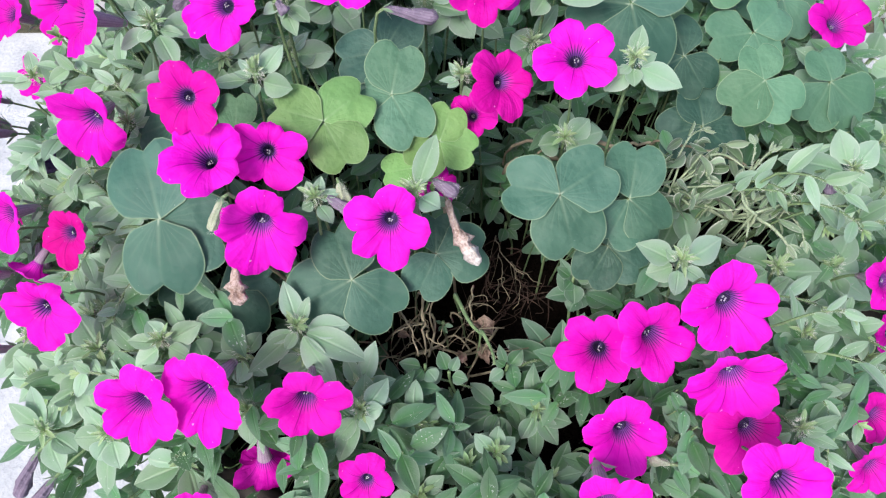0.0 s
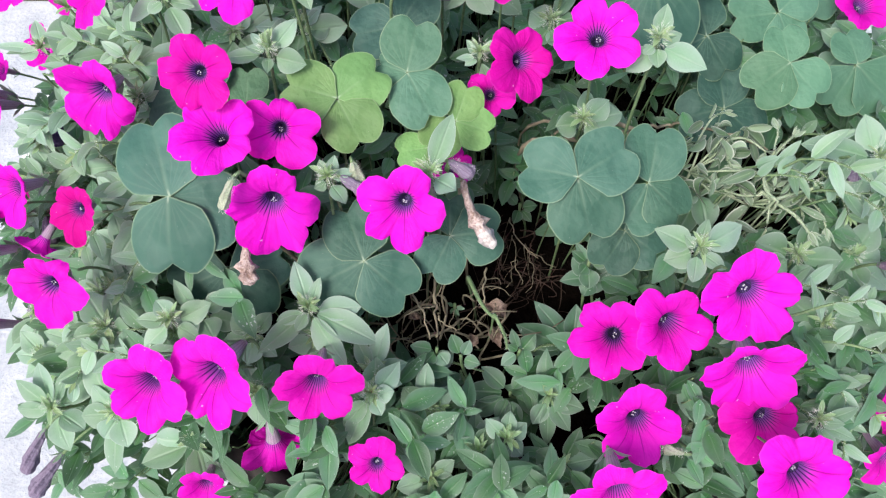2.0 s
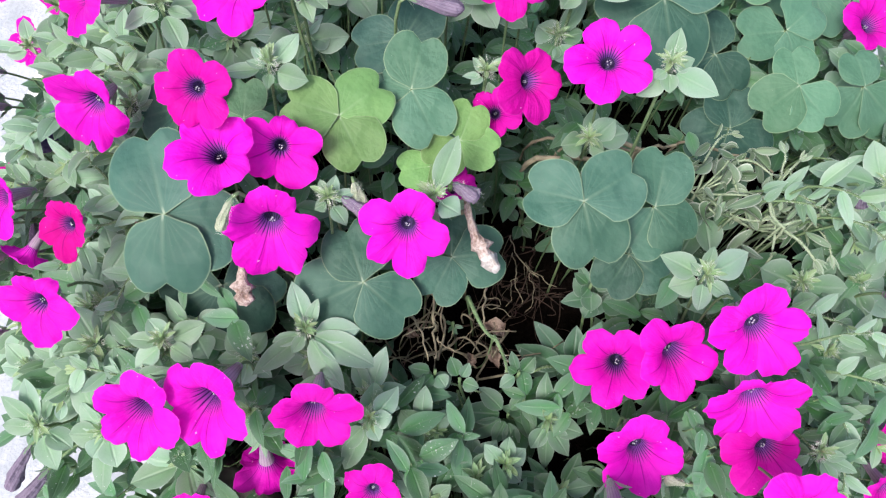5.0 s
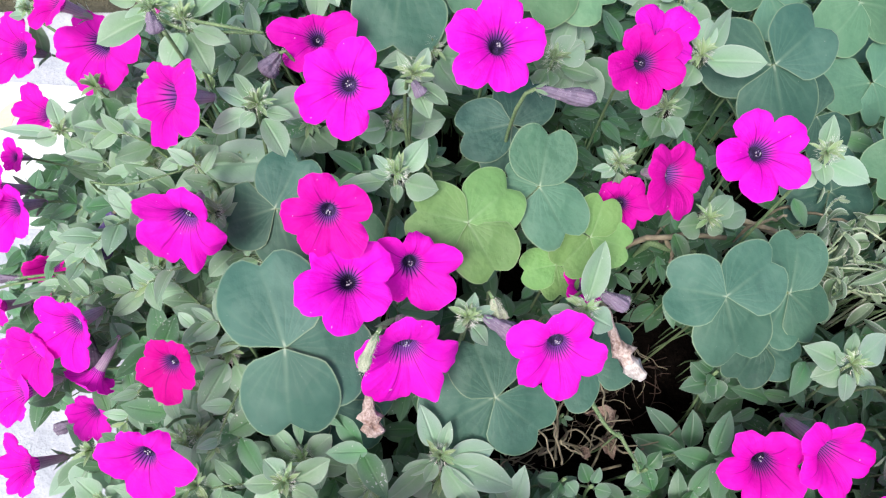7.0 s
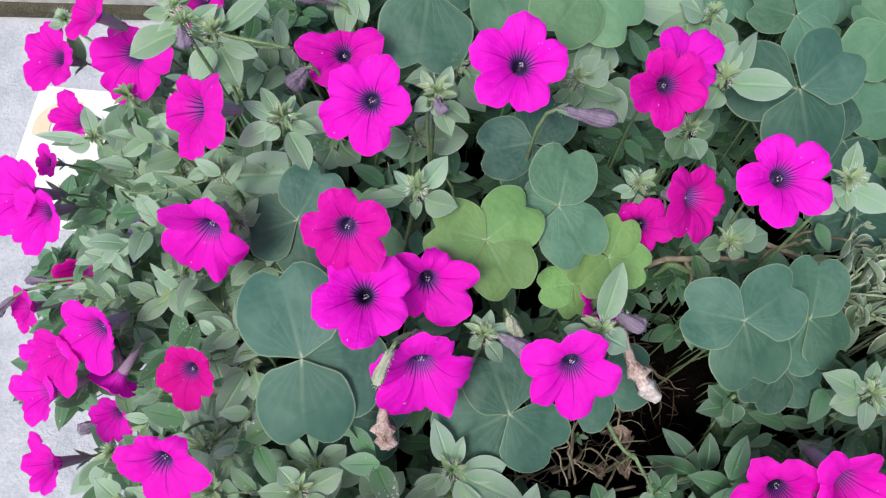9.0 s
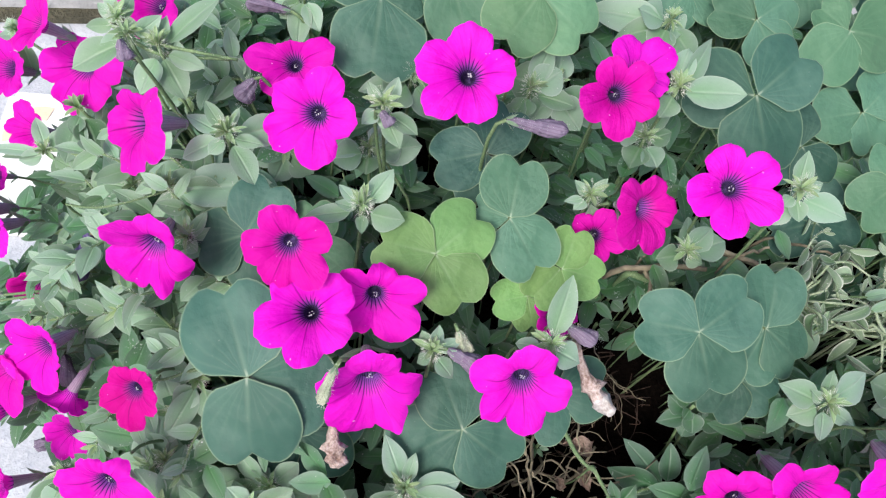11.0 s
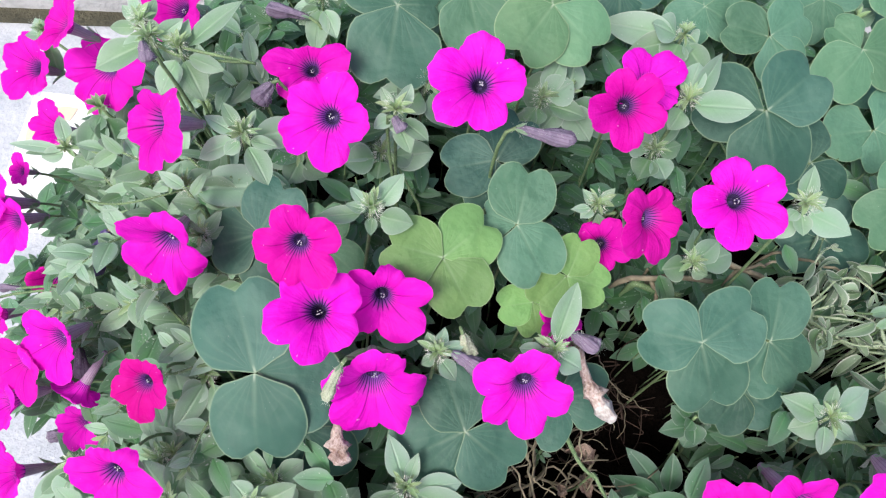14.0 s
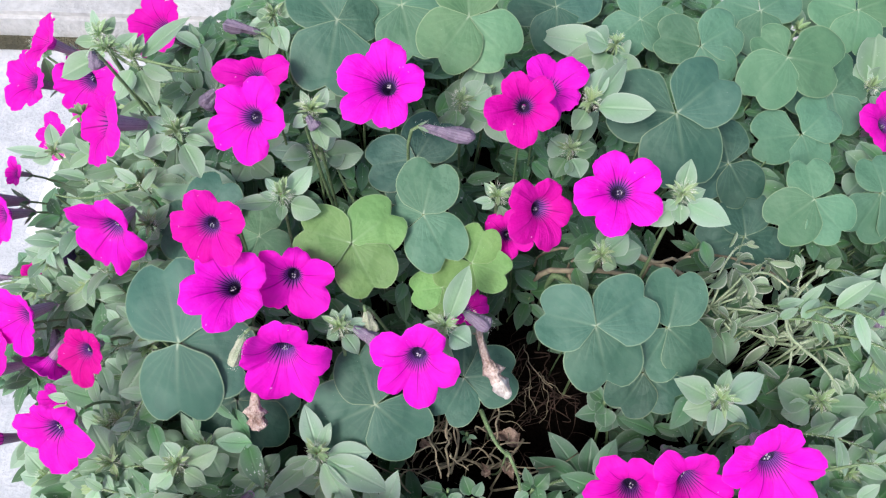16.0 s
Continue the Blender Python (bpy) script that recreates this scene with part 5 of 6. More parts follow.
petunia_shoot((0.106, 0.511, 0.700), 0.60, [(0.084, 0.519, 0.703, 0.031), (0.116, 0.505, 0.694, 0.025), (0.094, 0.492, 0.689, 0.022), (0.068, 0.504, 0.687, 0.022), (0.125, 0.486, 0.685, 0.019), (0.050, 0.526, 0.694, 0.025)])
petunia_shoot((0.005, 0.427, 0.735), 0.55, [(-0.023, 0.431, 0.736, 0.025), (-0.003, 0.417, 0.726, 0.017), (0.021, 0.403, 0.720, 0.020), (-0.010, 0.408, 0.718, 0.017), (0.012, 0.448, 0.744, 0.020), (0.046, 0.412, 0.715, 0.023)])
petunia_shoot((-0.111, 0.388, 0.720), 0.50, [(-0.134, 0.383, 0.716, 0.019), (-0.092, 0.395, 0.718, 0.023), (-0.114, 0.375, 0.712, 0.022), (-0.100, 0.405, 0.724, 0.017), (-0.080, 0.390, 0.719, 0.019), (-0.144, 0.394, 0.716, 0.016)])
petunia_shoot((-0.084, 0.443, 0.720), 0.50, [(-0.100, 0.429, 0.712, 0.024), (-0.064, 0.423, 0.701, 0.024), (-0.081, 0.462, 0.729, 0.020), (-0.110, 0.457, 0.721, 0.016), (-0.117, 0.436, 0.715, 0.016), (-0.060, 0.440, 0.712, 0.020)])
petunia_shoot((-0.207, 0.376, 0.690), 0.86, [(-0.248, 0.364, 0.683, 0.028), (-0.234, 0.378, 0.685, 0.024), (-0.203, 0.355, 0.678, 0.020), (-0.181, 0.391, 0.690, 0.024), (-0.221, 0.394, 0.698, 0.023), (-0.173, 0.374, 0.679, 0.020)])
petunia_shoot((-0.164, 0.400, 0.700), 0.86, [(-0.181, 0.411, 0.705, 0.018), (-0.148, 0.389, 0.688, 0.020), (-0.172, 0.382, 0.690, 0.018), (-0.157, 0.417, 0.704, 0.016), (-0.189, 0.396, 0.697, 0.018), (-0.138, 0.424, 0.703, 0.016)])
petunia_shoot((0.175, 0.300, 0.660), 0.45, [(0.158, 0.266, 0.641, 0.019), (0.201, 0.294, 0.653, 0.019), (0.180, 0.273, 0.646, 0.019), (0.206, 0.323, 0.664, 0.017), (0.161, 0.294, 0.655, 0.017)])
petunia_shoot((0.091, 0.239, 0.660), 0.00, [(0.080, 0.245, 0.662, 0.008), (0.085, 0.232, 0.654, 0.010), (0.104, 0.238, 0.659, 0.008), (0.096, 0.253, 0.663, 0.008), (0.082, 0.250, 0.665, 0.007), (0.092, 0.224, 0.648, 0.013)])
petunia_shoot((0.000, 0.226, 0.610), 0.25, [(-0.003, 0.220, 0.607, 0.003), (0.003, 0.219, 0.605, 0.004), (0.007, 0.223, 0.608, 0.003), (-0.005, 0.227, 0.609, 0.003)])
petunia_shoot((-0.012, 0.180, 0.645), 0.30, [(-0.029, 0.181, 0.645, 0.011), (-0.005, 0.171, 0.638, 0.011), (-0.020, 0.171, 0.640, 0.010)])
petunia_shoot((0.004, 0.175, 0.645), 0.28, [(-0.002, 0.187, 0.650, 0.010), (0.010, 0.184, 0.647, 0.008), (0.016, 0.170, 0.642, 0.010)])
petunia_shoot((0.045, 0.185, 0.630), 0.15, [(0.039, 0.197, 0.635, 0.008), (0.032, 0.177, 0.622, 0.010), (0.055, 0.194, 0.634, 0.012), (0.037, 0.188, 0.630, 0.007)])
petunia_shoot((-0.052, 0.155, 0.670), 0.50, [(-0.044, 0.182, 0.681, 0.014), (-0.031, 0.162, 0.668, 0.013), (-0.062, 0.173, 0.677, 0.010), (-0.034, 0.149, 0.662, 0.012)])
petunia_shoot((-0.304, 0.345, 0.630), 0.83, [(-0.318, 0.355, 0.632, 0.013), (-0.294, 0.341, 0.626, 0.016), (-0.308, 0.330, 0.622, 0.014), (-0.323, 0.342, 0.623, 0.012), (-0.293, 0.354, 0.634, 0.013), (-0.304, 0.367, 0.635, 0.012)])
petunia_shoot((-0.273, 0.274, 0.620), 0.78, [(-0.285, 0.284, 0.623, 0.014), (-0.263, 0.288, 0.623, 0.015), (-0.287, 0.267, 0.615, 0.015), (-0.270, 0.258, 0.608, 0.017), (-0.256, 0.274, 0.620, 0.013)])
petunia_shoot((-0.261, 0.326, 0.650), 0.78, [(-0.278, 0.337, 0.653, 0.013), (-0.254, 0.317, 0.643, 0.015), (-0.272, 0.313, 0.642, 0.013), (-0.262, 0.341, 0.653, 0.011)])
petunia_shoot((-0.185, 0.196, 0.650), 0.88, [(-0.204, 0.206, 0.654, 0.019), (-0.172, 0.208, 0.651, 0.017), (-0.196, 0.179, 0.640, 0.021), (-0.175, 0.181, 0.637, 0.019), (-0.215, 0.189, 0.645, 0.019)])
petunia_shoot((-0.258, 0.268, 0.640), 0.83, [(-0.275, 0.274, 0.643, 0.018), (-0.244, 0.277, 0.640, 0.020), (-0.266, 0.250, 0.630, 0.020), (-0.247, 0.255, 0.628, 0.020), (-0.279, 0.260, 0.635, 0.016)])
petunia_shoot((-0.221, 0.225, 0.650), 0.88, [(-0.237, 0.235, 0.654, 0.019), (-0.208, 0.237, 0.651, 0.018), (-0.229, 0.208, 0.640, 0.019), (-0.211, 0.213, 0.639, 0.018)])
petunia_shoot((-0.250, 0.181, 0.640), 0.88, [(-0.266, 0.191, 0.644, 0.015), (-0.237, 0.200, 0.643, 0.017), (-0.255, 0.160, 0.629, 0.017), (-0.271, 0.175, 0.633, 0.014), (-0.230, 0.174, 0.635, 0.015), (-0.280, 0.189, 0.638, 0.011)])
petunia_shoot((-0.297, 0.185, 0.600), 0.88, [(-0.314, 0.200, 0.606, 0.016), (-0.285, 0.194, 0.600, 0.016), (-0.310, 0.171, 0.592, 0.016), (-0.296, 0.165, 0.584, 0.015), (-0.318, 0.186, 0.599, 0.014)])
petunia_shoot((-0.129, 0.178, 0.670), 0.78, [(-0.142, 0.191, 0.675, 0.016), (-0.116, 0.167, 0.659, 0.014), (-0.133, 0.162, 0.661, 0.016), (-0.148, 0.176, 0.665, 0.013), (-0.120, 0.191, 0.675, 0.013)])
petunia_shoot((-0.183, 0.182, 0.660), 0.78, [(-0.198, 0.182, 0.659, 0.016), (-0.177, 0.169, 0.650, 0.015), (-0.169, 0.192, 0.664, 0.016), (-0.188, 0.199, 0.664, 0.013)])
petunia_shoot((0.375, 0.471, 0.620), 0.60, [(0.356, 0.482, 0.625, 0.022), (0.388, 0.494, 0.626, 0.025), (0.396, 0.460, 0.613, 0.025), (0.373, 0.454, 0.606, 0.022), (0.361, 0.465, 0.616, 0.018)])
petunia_shoot((0.418, 0.547, 0.600), 0.55, [(0.394, 0.553, 0.602, 0.024), (0.434, 0.537, 0.589, 0.027), (0.410, 0.529, 0.589, 0.024), (0.407, 0.571, 0.606, 0.024)])
petunia_shoot((0.348, 0.368, 0.640), 0.65, [(0.335, 0.383, 0.647, 0.020), (0.364, 0.378, 0.641, 0.022), (0.342, 0.353, 0.631, 0.020), (0.360, 0.355, 0.628, 0.020), (0.331, 0.365, 0.637, 0.016)])
petunia_shoot((0.343, 0.322, 0.630), 0.60, [(0.328, 0.334, 0.635, 0.019), (0.356, 0.331, 0.632, 0.022), (0.335, 0.303, 0.619, 0.019), (0.352, 0.308, 0.618, 0.019)])
petunia_shoot((0.359, 0.530, 0.580), 0.55, [(0.339, 0.540, 0.584, 0.023), (0.377, 0.545, 0.582, 0.023), (0.365, 0.515, 0.571, 0.023), (0.346, 0.523, 0.572, 0.021), (0.381, 0.525, 0.576, 0.021)])
petunia_shoot((0.359, 0.526, 0.600), 0.60, [(0.339, 0.535, 0.602, 0.022), (0.376, 0.543, 0.603, 0.025), (0.371, 0.508, 0.591, 0.025), (0.347, 0.515, 0.589, 0.022)])
petunia_shoot((-0.090, 0.182, 0.660), 0.75, [(-0.101, 0.195, 0.666, 0.016), (-0.074, 0.186, 0.658, 0.016), (-0.090, 0.164, 0.650, 0.016), (-0.109, 0.175, 0.652, 0.015), (-0.077, 0.172, 0.654, 0.013)])
petunia_shoot((-0.229, 0.213, 0.660), 0.80, [(-0.241, 0.227, 0.666, 0.017), (-0.214, 0.222, 0.659, 0.017), (-0.222, 0.200, 0.653, 0.015), (-0.246, 0.204, 0.651, 0.015)])
petunia_shoot((-0.127, 0.147, 0.650), 0.70, [(-0.134, 0.162, 0.656, 0.016), (-0.116, 0.151, 0.649, 0.014), (-0.127, 0.128, 0.639, 0.016), (-0.142, 0.141, 0.643, 0.014)])
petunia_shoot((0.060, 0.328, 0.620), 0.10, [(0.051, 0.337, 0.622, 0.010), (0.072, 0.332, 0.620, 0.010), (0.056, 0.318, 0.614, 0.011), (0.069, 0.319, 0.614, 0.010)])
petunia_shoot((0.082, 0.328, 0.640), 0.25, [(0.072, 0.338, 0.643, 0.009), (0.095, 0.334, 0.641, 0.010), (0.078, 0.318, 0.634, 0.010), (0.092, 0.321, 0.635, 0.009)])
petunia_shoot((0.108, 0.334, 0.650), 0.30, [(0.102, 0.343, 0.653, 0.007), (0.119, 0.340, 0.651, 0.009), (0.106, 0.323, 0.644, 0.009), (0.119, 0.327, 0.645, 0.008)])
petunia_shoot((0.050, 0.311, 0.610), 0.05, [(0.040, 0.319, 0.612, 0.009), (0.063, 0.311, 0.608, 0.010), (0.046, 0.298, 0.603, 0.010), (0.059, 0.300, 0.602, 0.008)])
petunia_shoot((-0.369, 0.524, 0.660), 0.70, [(-0.376, 0.532, 0.663, 0.012), (-0.360, 0.522, 0.657, 0.012), (-0.370, 0.512, 0.653, 0.012), (-0.383, 0.523, 0.655, 0.012)])
petunia_shoot((0.034, 0.122, 0.640), 0.40, [(0.021, 0.132, 0.644, 0.013), (0.047, 0.131, 0.640, 0.013), (0.028, 0.111, 0.634, 0.014), (0.045, 0.113, 0.632, 0.013), (0.036, 0.137, 0.646, 0.011)])
petunia_shoot((0.032, 0.098, 0.630), 0.40, [(0.021, 0.108, 0.634, 0.013), (0.046, 0.105, 0.629, 0.013), (0.025, 0.088, 0.625, 0.014), (0.043, 0.089, 0.622, 0.013)])
petunia_shoot((-0.010, 0.142, 0.635), 0.35, [(-0.021, 0.152, 0.638, 0.014), (0.005, 0.150, 0.635, 0.014), (-0.013, 0.129, 0.628, 0.014), (0.002, 0.127, 0.623, 0.013), (-0.024, 0.139, 0.632, 0.013)])
petunia_shoot((0.016, 0.116, 0.630), 0.35, [(0.002, 0.122, 0.632, 0.013), (0.030, 0.120, 0.629, 0.014), (0.013, 0.103, 0.623, 0.014), (0.023, 0.130, 0.633, 0.013)])
petunia_shoot((-0.014, 0.176, 0.630), 0.30, [(-0.024, 0.186, 0.634, 0.013), (-0.001, 0.181, 0.629, 0.013), (-0.010, 0.163, 0.623, 0.013), (-0.025, 0.172, 0.624, 0.011)])
petunia_shoot((0.314, 0.202, 0.600), 0.40, [(0.298, 0.218, 0.606, 0.016), (0.304, 0.186, 0.586, 0.018), (0.327, 0.225, 0.609, 0.018), (0.334, 0.182, 0.583, 0.018), (0.311, 0.166, 0.580, 0.016)])
petunia_shoot((0.307, 0.430, 0.660), 0.50, [(0.289, 0.414, 0.651, 0.022), (0.302, 0.452, 0.666, 0.019), (0.323, 0.420, 0.653, 0.022), (0.319, 0.403, 0.637, 0.022), (0.288, 0.442, 0.665, 0.019)])
petunia_shoot((0.272, 0.570, 0.660), 0.40, [(0.294, 0.580, 0.656, 0.016), (0.252, 0.582, 0.660, 0.017), (0.278, 0.546, 0.652, 0.016), (0.260, 0.556, 0.654, 0.013), (0.276, 0.594, 0.664, 0.015)])

# buds: calyx, tip, width, greenness
petunia_bud((-0.037, 0.366, 0.785), (-0.003, 0.362, 0.782), 0.0092, 0.20)
petunia_bud((0.261, 0.293, 0.705), (0.264, 0.283, 0.697), 0.0088, 0.10)
petunia_bud((-0.104, 0.367, 0.790), (-0.098, 0.362, 0.785), 0.0072, 0.30)
petunia_bud((-0.239, 0.403, 0.800), (-0.235, 0.395, 0.793), 0.0084, 0.30)
petunia_bud((-0.163, 0.490, 0.725), (-0.192, 0.495, 0.725), 0.0093, 0.00)
petunia_bud((-0.282, 0.132, 0.600), (-0.296, 0.104, 0.583), 0.0101, 0.10)
petunia_bud((-0.276, 0.119, 0.580), (-0.297, 0.091, 0.563), 0.0112, 0.30)
petunia_bud((-0.064, 0.261, 0.745), (-0.059, 0.251, 0.737), 0.0094, 0.50)
petunia_bud((-0.070, 0.251, 0.745), (-0.050, 0.242, 0.739), 0.0101, 0.40)
petunia_bud((-0.006, 0.263, 0.745), (0.009, 0.254, 0.745), 0.0100, 0.30)
petunia_bud((-0.126, 0.236, 0.768), (-0.133, 0.221, 0.756), 0.0062, 0.80)
petunia_bud((-0.378, 0.348, 0.580), (-0.398, 0.349, 0.576), 0.0059, 0.10)
petunia_bud((-0.407, 0.339, 0.570), (-0.422, 0.326, 0.560), 0.0077, 0.10)
petunia_bud((-0.316, 0.293, 0.610), (-0.311, 0.274, 0.599), 0.0116, 0.20)
petunia_bud((-0.179, 0.420, 0.745), (-0.187, 0.410, 0.736), 0.0123, 0.10)
petunia_bud((-0.348, 0.259, 0.510), (-0.369, 0.253, 0.503), 0.0088, 0.10)
petunia_bud((-0.343, 0.255, 0.527), (-0.360, 0.249, 0.521), 0.0085, 0.05)
petunia_bud((0.140, 0.110, 0.660), (0.128, 0.113, 0.659), 0.0061, 0.90)

# single stems that show between the leaves: kind, radius, run
lone_stem("pale", 0.0016, [(0.212, 0.270, 0.690), (0.196, 0.283, 0.690), (0.217, 0.310, 0.690), (0.232, 0.322, 0.690)])
lone_stem("pale", 0.0010, [(0.215, 0.307, 0.694), (0.219, 0.317, 0.694), (0.220, 0.326, 0.694)])
lone_stem("pale", 0.0010, [(0.221, 0.313, 0.694), (0.225, 0.307, 0.694), (0.222, 0.297, 0.694)])
lone_stem("pale", 0.0017, [(0.212, 0.272, 0.690), (0.228, 0.280, 0.690), (0.244, 0.284, 0.690), (0.256, 0.285, 0.690)])
lone_stem("pale", 0.0010, [(0.238, 0.281, 0.694), (0.247, 0.291, 0.694), (0.253, 0.295, 0.694)])
lone_stem("pale", 0.0019, [(0.208, 0.283, 0.684), (0.217, 0.269, 0.684), (0.227, 0.260, 0.684), (0.234, 0.251, 0.684)])
lone_stem("pale", 0.0014, [(0.192, 0.327, 0.678), (0.202, 0.329, 0.678), (0.215, 0.327, 0.678), (0.218, 0.318, 0.678)])
lone_stem("pale", 0.0012, [(0.165, 0.315, 0.680), (0.174, 0.333, 0.680), (0.181, 0.347, 0.680), (0.194, 0.351, 0.680)])
lone_stem("pale", 0.0012, [(0.206, 0.254, 0.682), (0.217, 0.284, 0.682), (0.211, 0.298, 0.682), (0.196, 0.302, 0.682)])
lone_stem("pale", 0.0012, [(0.187, 0.285, 0.680), (0.197, 0.278, 0.680), (0.212, 0.277, 0.680), (0.219, 0.290, 0.680)])
lone_stem("pale", 0.0011, [(0.238, 0.302, 0.675), (0.242, 0.280, 0.675), (0.248, 0.271, 0.675), (0.249, 0.258, 0.675)])
lone_stem("pale", 0.0011, [(0.179, 0.301, 0.675), (0.190, 0.293, 0.675), (0.202, 0.297, 0.675), (0.211, 0.309, 0.675)])
lone_stem("green", 0.0017, [(-0.260, 0.449, 0.765), (-0.244, 0.435, 0.765), (-0.227, 0.424, 0.765), (-0.185, 0.417, 0.765)])
lone_stem("green", 0.0017, [(-0.254, 0.443, 0.755), (-0.239, 0.431, 0.755), (-0.222, 0.425, 0.755), (-0.192, 0.425, 0.755)])
lone_stem("green", 0.0011, [(-0.294, 0.360, 0.700), (-0.273, 0.356, 0.700), (-0.253, 0.358, 0.700), (-0.230, 0.371, 0.700)])
lone_stem("green", 0.0013, [(-0.289, 0.300, 0.640), (-0.272, 0.306, 0.640), (-0.251, 0.312, 0.640), (-0.229, 0.314, 0.640)])
lone_stem("green", 0.0014, [(-0.197, 0.255, 0.700), (-0.210, 0.256, 0.700), (-0.219, 0.251, 0.700), (-0.229, 0.250, 0.700)])
lone_stem("green", 0.0013, [(-0.087, 0.370, 0.690), (-0.098, 0.387, 0.690), (-0.109, 0.413, 0.690), (-0.117, 0.427, 0.690)])
lone_stem("green", 0.0013, [(0.119, 0.421, 0.700), (0.122, 0.407, 0.700), (0.120, 0.389, 0.700), (0.122, 0.376, 0.700)])
lone_stem("woody", 0.0022, [(0.062, 0.347, 0.668), (0.086, 0.346, 0.668), (0.111, 0.344, 0.668), (0.138, 0.336, 0.668), (0.157, 0.324, 0.668)])
lone_stem("woody", 0.0016, [(0.070, 0.336, 0.665), (0.077, 0.345, 0.665), (0.085, 0.346, 0.665), (0.091, 0.343, 0.665)])
lone_stem("woody", 0.0018, [(0.162, 0.356, 0.660), (0.186, 0.350, 0.660), (0.206, 0.343, 0.660), (0.228, 0.331, 0.660)])
lone_stem("woody", 0.0036, [(0.054, 0.328, 0.676), (0.067, 0.326, 0.676), (0.079, 0.329, 0.676), (0.094, 0.327, 0.676), (0.110, 0.324, 0.676)])
lone_stem("woody", 0.0026, [(0.068, 0.327, 0.674), (0.069, 0.321, 0.674), (0.071, 0.316, 0.674), (0.070, 0.311, 0.674)])
lone_stem("woody", 0.0034, [(0.105, 0.343, 0.680), (0.115, 0.338, 0.680), (0.126, 0.331, 0.680), (0.138, 0.326, 0.680), (0.149, 0.321, 0.680)])
lone_stem("woody", 0.0020, [(0.124, 0.329, 0.684), (0.130, 0.333, 0.684), (0.142, 0.334, 0.684), (0.150, 0.337, 0.684)])
lone_stem("green", 0.0030, [(0.057, 0.324, 0.670), (0.069, 0.321, 0.670), (0.080, 0.318, 0.670), (0.087, 0.316, 0.670)])
lone_stem("green", 0.0021, [(0.009, 0.234, 0.640), (0.013, 0.222, 0.640), (0.018, 0.212, 0.640), (0.028, 0.204, 0.640)])
lone_stem("green", 0.0017, [(0.027, 0.206, 0.640), (0.032, 0.199, 0.640), (0.035, 0.191, 0.640), (0.035, 0.181, 0.640)])
lone_stem("woody", 0.0016, [(-0.017, 0.234, 0.640), (-0.015, 0.219, 0.640), (-0.014, 0.206, 0.640), (-0.012, 0.190, 0.640)])
lone_stem("woody", 0.0012, [(-0.029, 0.226, 0.642), (-0.024, 0.212, 0.642), (-0.020, 0.202, 0.642), (-0.018, 0.189, 0.642)])
lone_stem("woody", 0.0008, [(-0.034, 0.203, 0.642), (-0.022, 0.206, 0.642), (-0.013, 0.217, 0.642), (-0.009, 0.225, 0.642)])
lone_stem("woody", 0.0009, [(-0.012, 0.204, 0.642), (-0.008, 0.202, 0.642), (-0.004, 0.198, 0.642), (0.001, 0.192, 0.642)])
lone_stem("woody", 0.0011, [(0.021, 0.243, 0.640), (0.021, 0.232, 0.640), (0.020, 0.224, 0.640), (0.021, 0.215, 0.640)])
lone_stem("woody", 0.0004, [(0.021, 0.237, 0.634), (0.026, 0.238, 0.634), (0.030, 0.237, 0.634), (0.033, 0.233, 0.634)])
lone_stem("woody", 0.0004, [(0.021, 0.231, 0.632), (0.027, 0.228, 0.632), (0.032, 0.228, 0.632), (0.037, 0.224, 0.632)])
lone_stem("woody", 0.0004, [(-0.013, 0.222, 0.629), (-0.017, 0.226, 0.629), (-0.022, 0.227, 0.629), (-0.027, 0.230, 0.629)])
lone_stem("woody", 0.0005, [(0.001, 0.197, 0.629), (0.004, 0.201, 0.629), (0.011, 0.204, 0.629), (0.016, 0.207, 0.629)])
lone_stem("woody", 0.0004, [(0.021, 0.222, 0.629), (0.015, 0.218, 0.629), (0.009, 0.210, 0.629), (0.004, 0.202, 0.629)])
lone_stem("woody", 0.0004, [(-0.020, 0.202, 0.629), (-0.025, 0.199, 0.629), (-0.030, 0.198, 0.629), (-0.034, 0.194, 0.629)])
lone_stem("woody", 0.0004, [(-0.004, 0.203, 0.629), (-0.003, 0.210, 0.629), (0.002, 0.215, 0.629), (0.004, 0.220, 0.629)])
lone_stem("woody", 0.0007, [(0.039, 0.287, 0.630), (0.042, 0.273, 0.630), (0.048, 0.265, 0.630), (0.060, 0.255, 0.630)])
lone_stem("woody", 0.0006, [(0.049, 0.268, 0.625), (0.055, 0.260, 0.625), (0.063, 0.255, 0.625), (0.073, 0.253, 0.625)])
lone_stem("woody", 0.0006, [(0.043, 0.279, 0.620), (0.044, 0.264, 0.620), (0.045, 0.256, 0.620), (0.049, 0.237, 0.620)])
lone_stem("woody", 0.0005, [(0.054, 0.267, 0.615), (0.058, 0.253, 0.615), (0.059, 0.243, 0.615), (0.052, 0.232, 0.615)])
lone_stem("woody", 0.0004, [(0.045, 0.262, 0.615), (0.039, 0.253, 0.615), (0.041, 0.244, 0.615), (0.037, 0.237, 0.615)])
lone_stem("green", 0.0013, [(-0.027, 0.180, 0.610), (-0.011, 0.184, 0.610), (0.005, 0.180, 0.610), (0.021, 0.176, 0.610)])
lone_stem("green", 0.0014, [(0.053, 0.189, 0.610), (0.065, 0.196, 0.610), (0.073, 0.198, 0.610), (0.081, 0.194, 0.610)])
lone_stem("green", 0.0012, [(0.005, 0.179, 0.600), (0.011, 0.159, 0.600), (0.017, 0.143, 0.600), (0.025, 0.135, 0.600)])


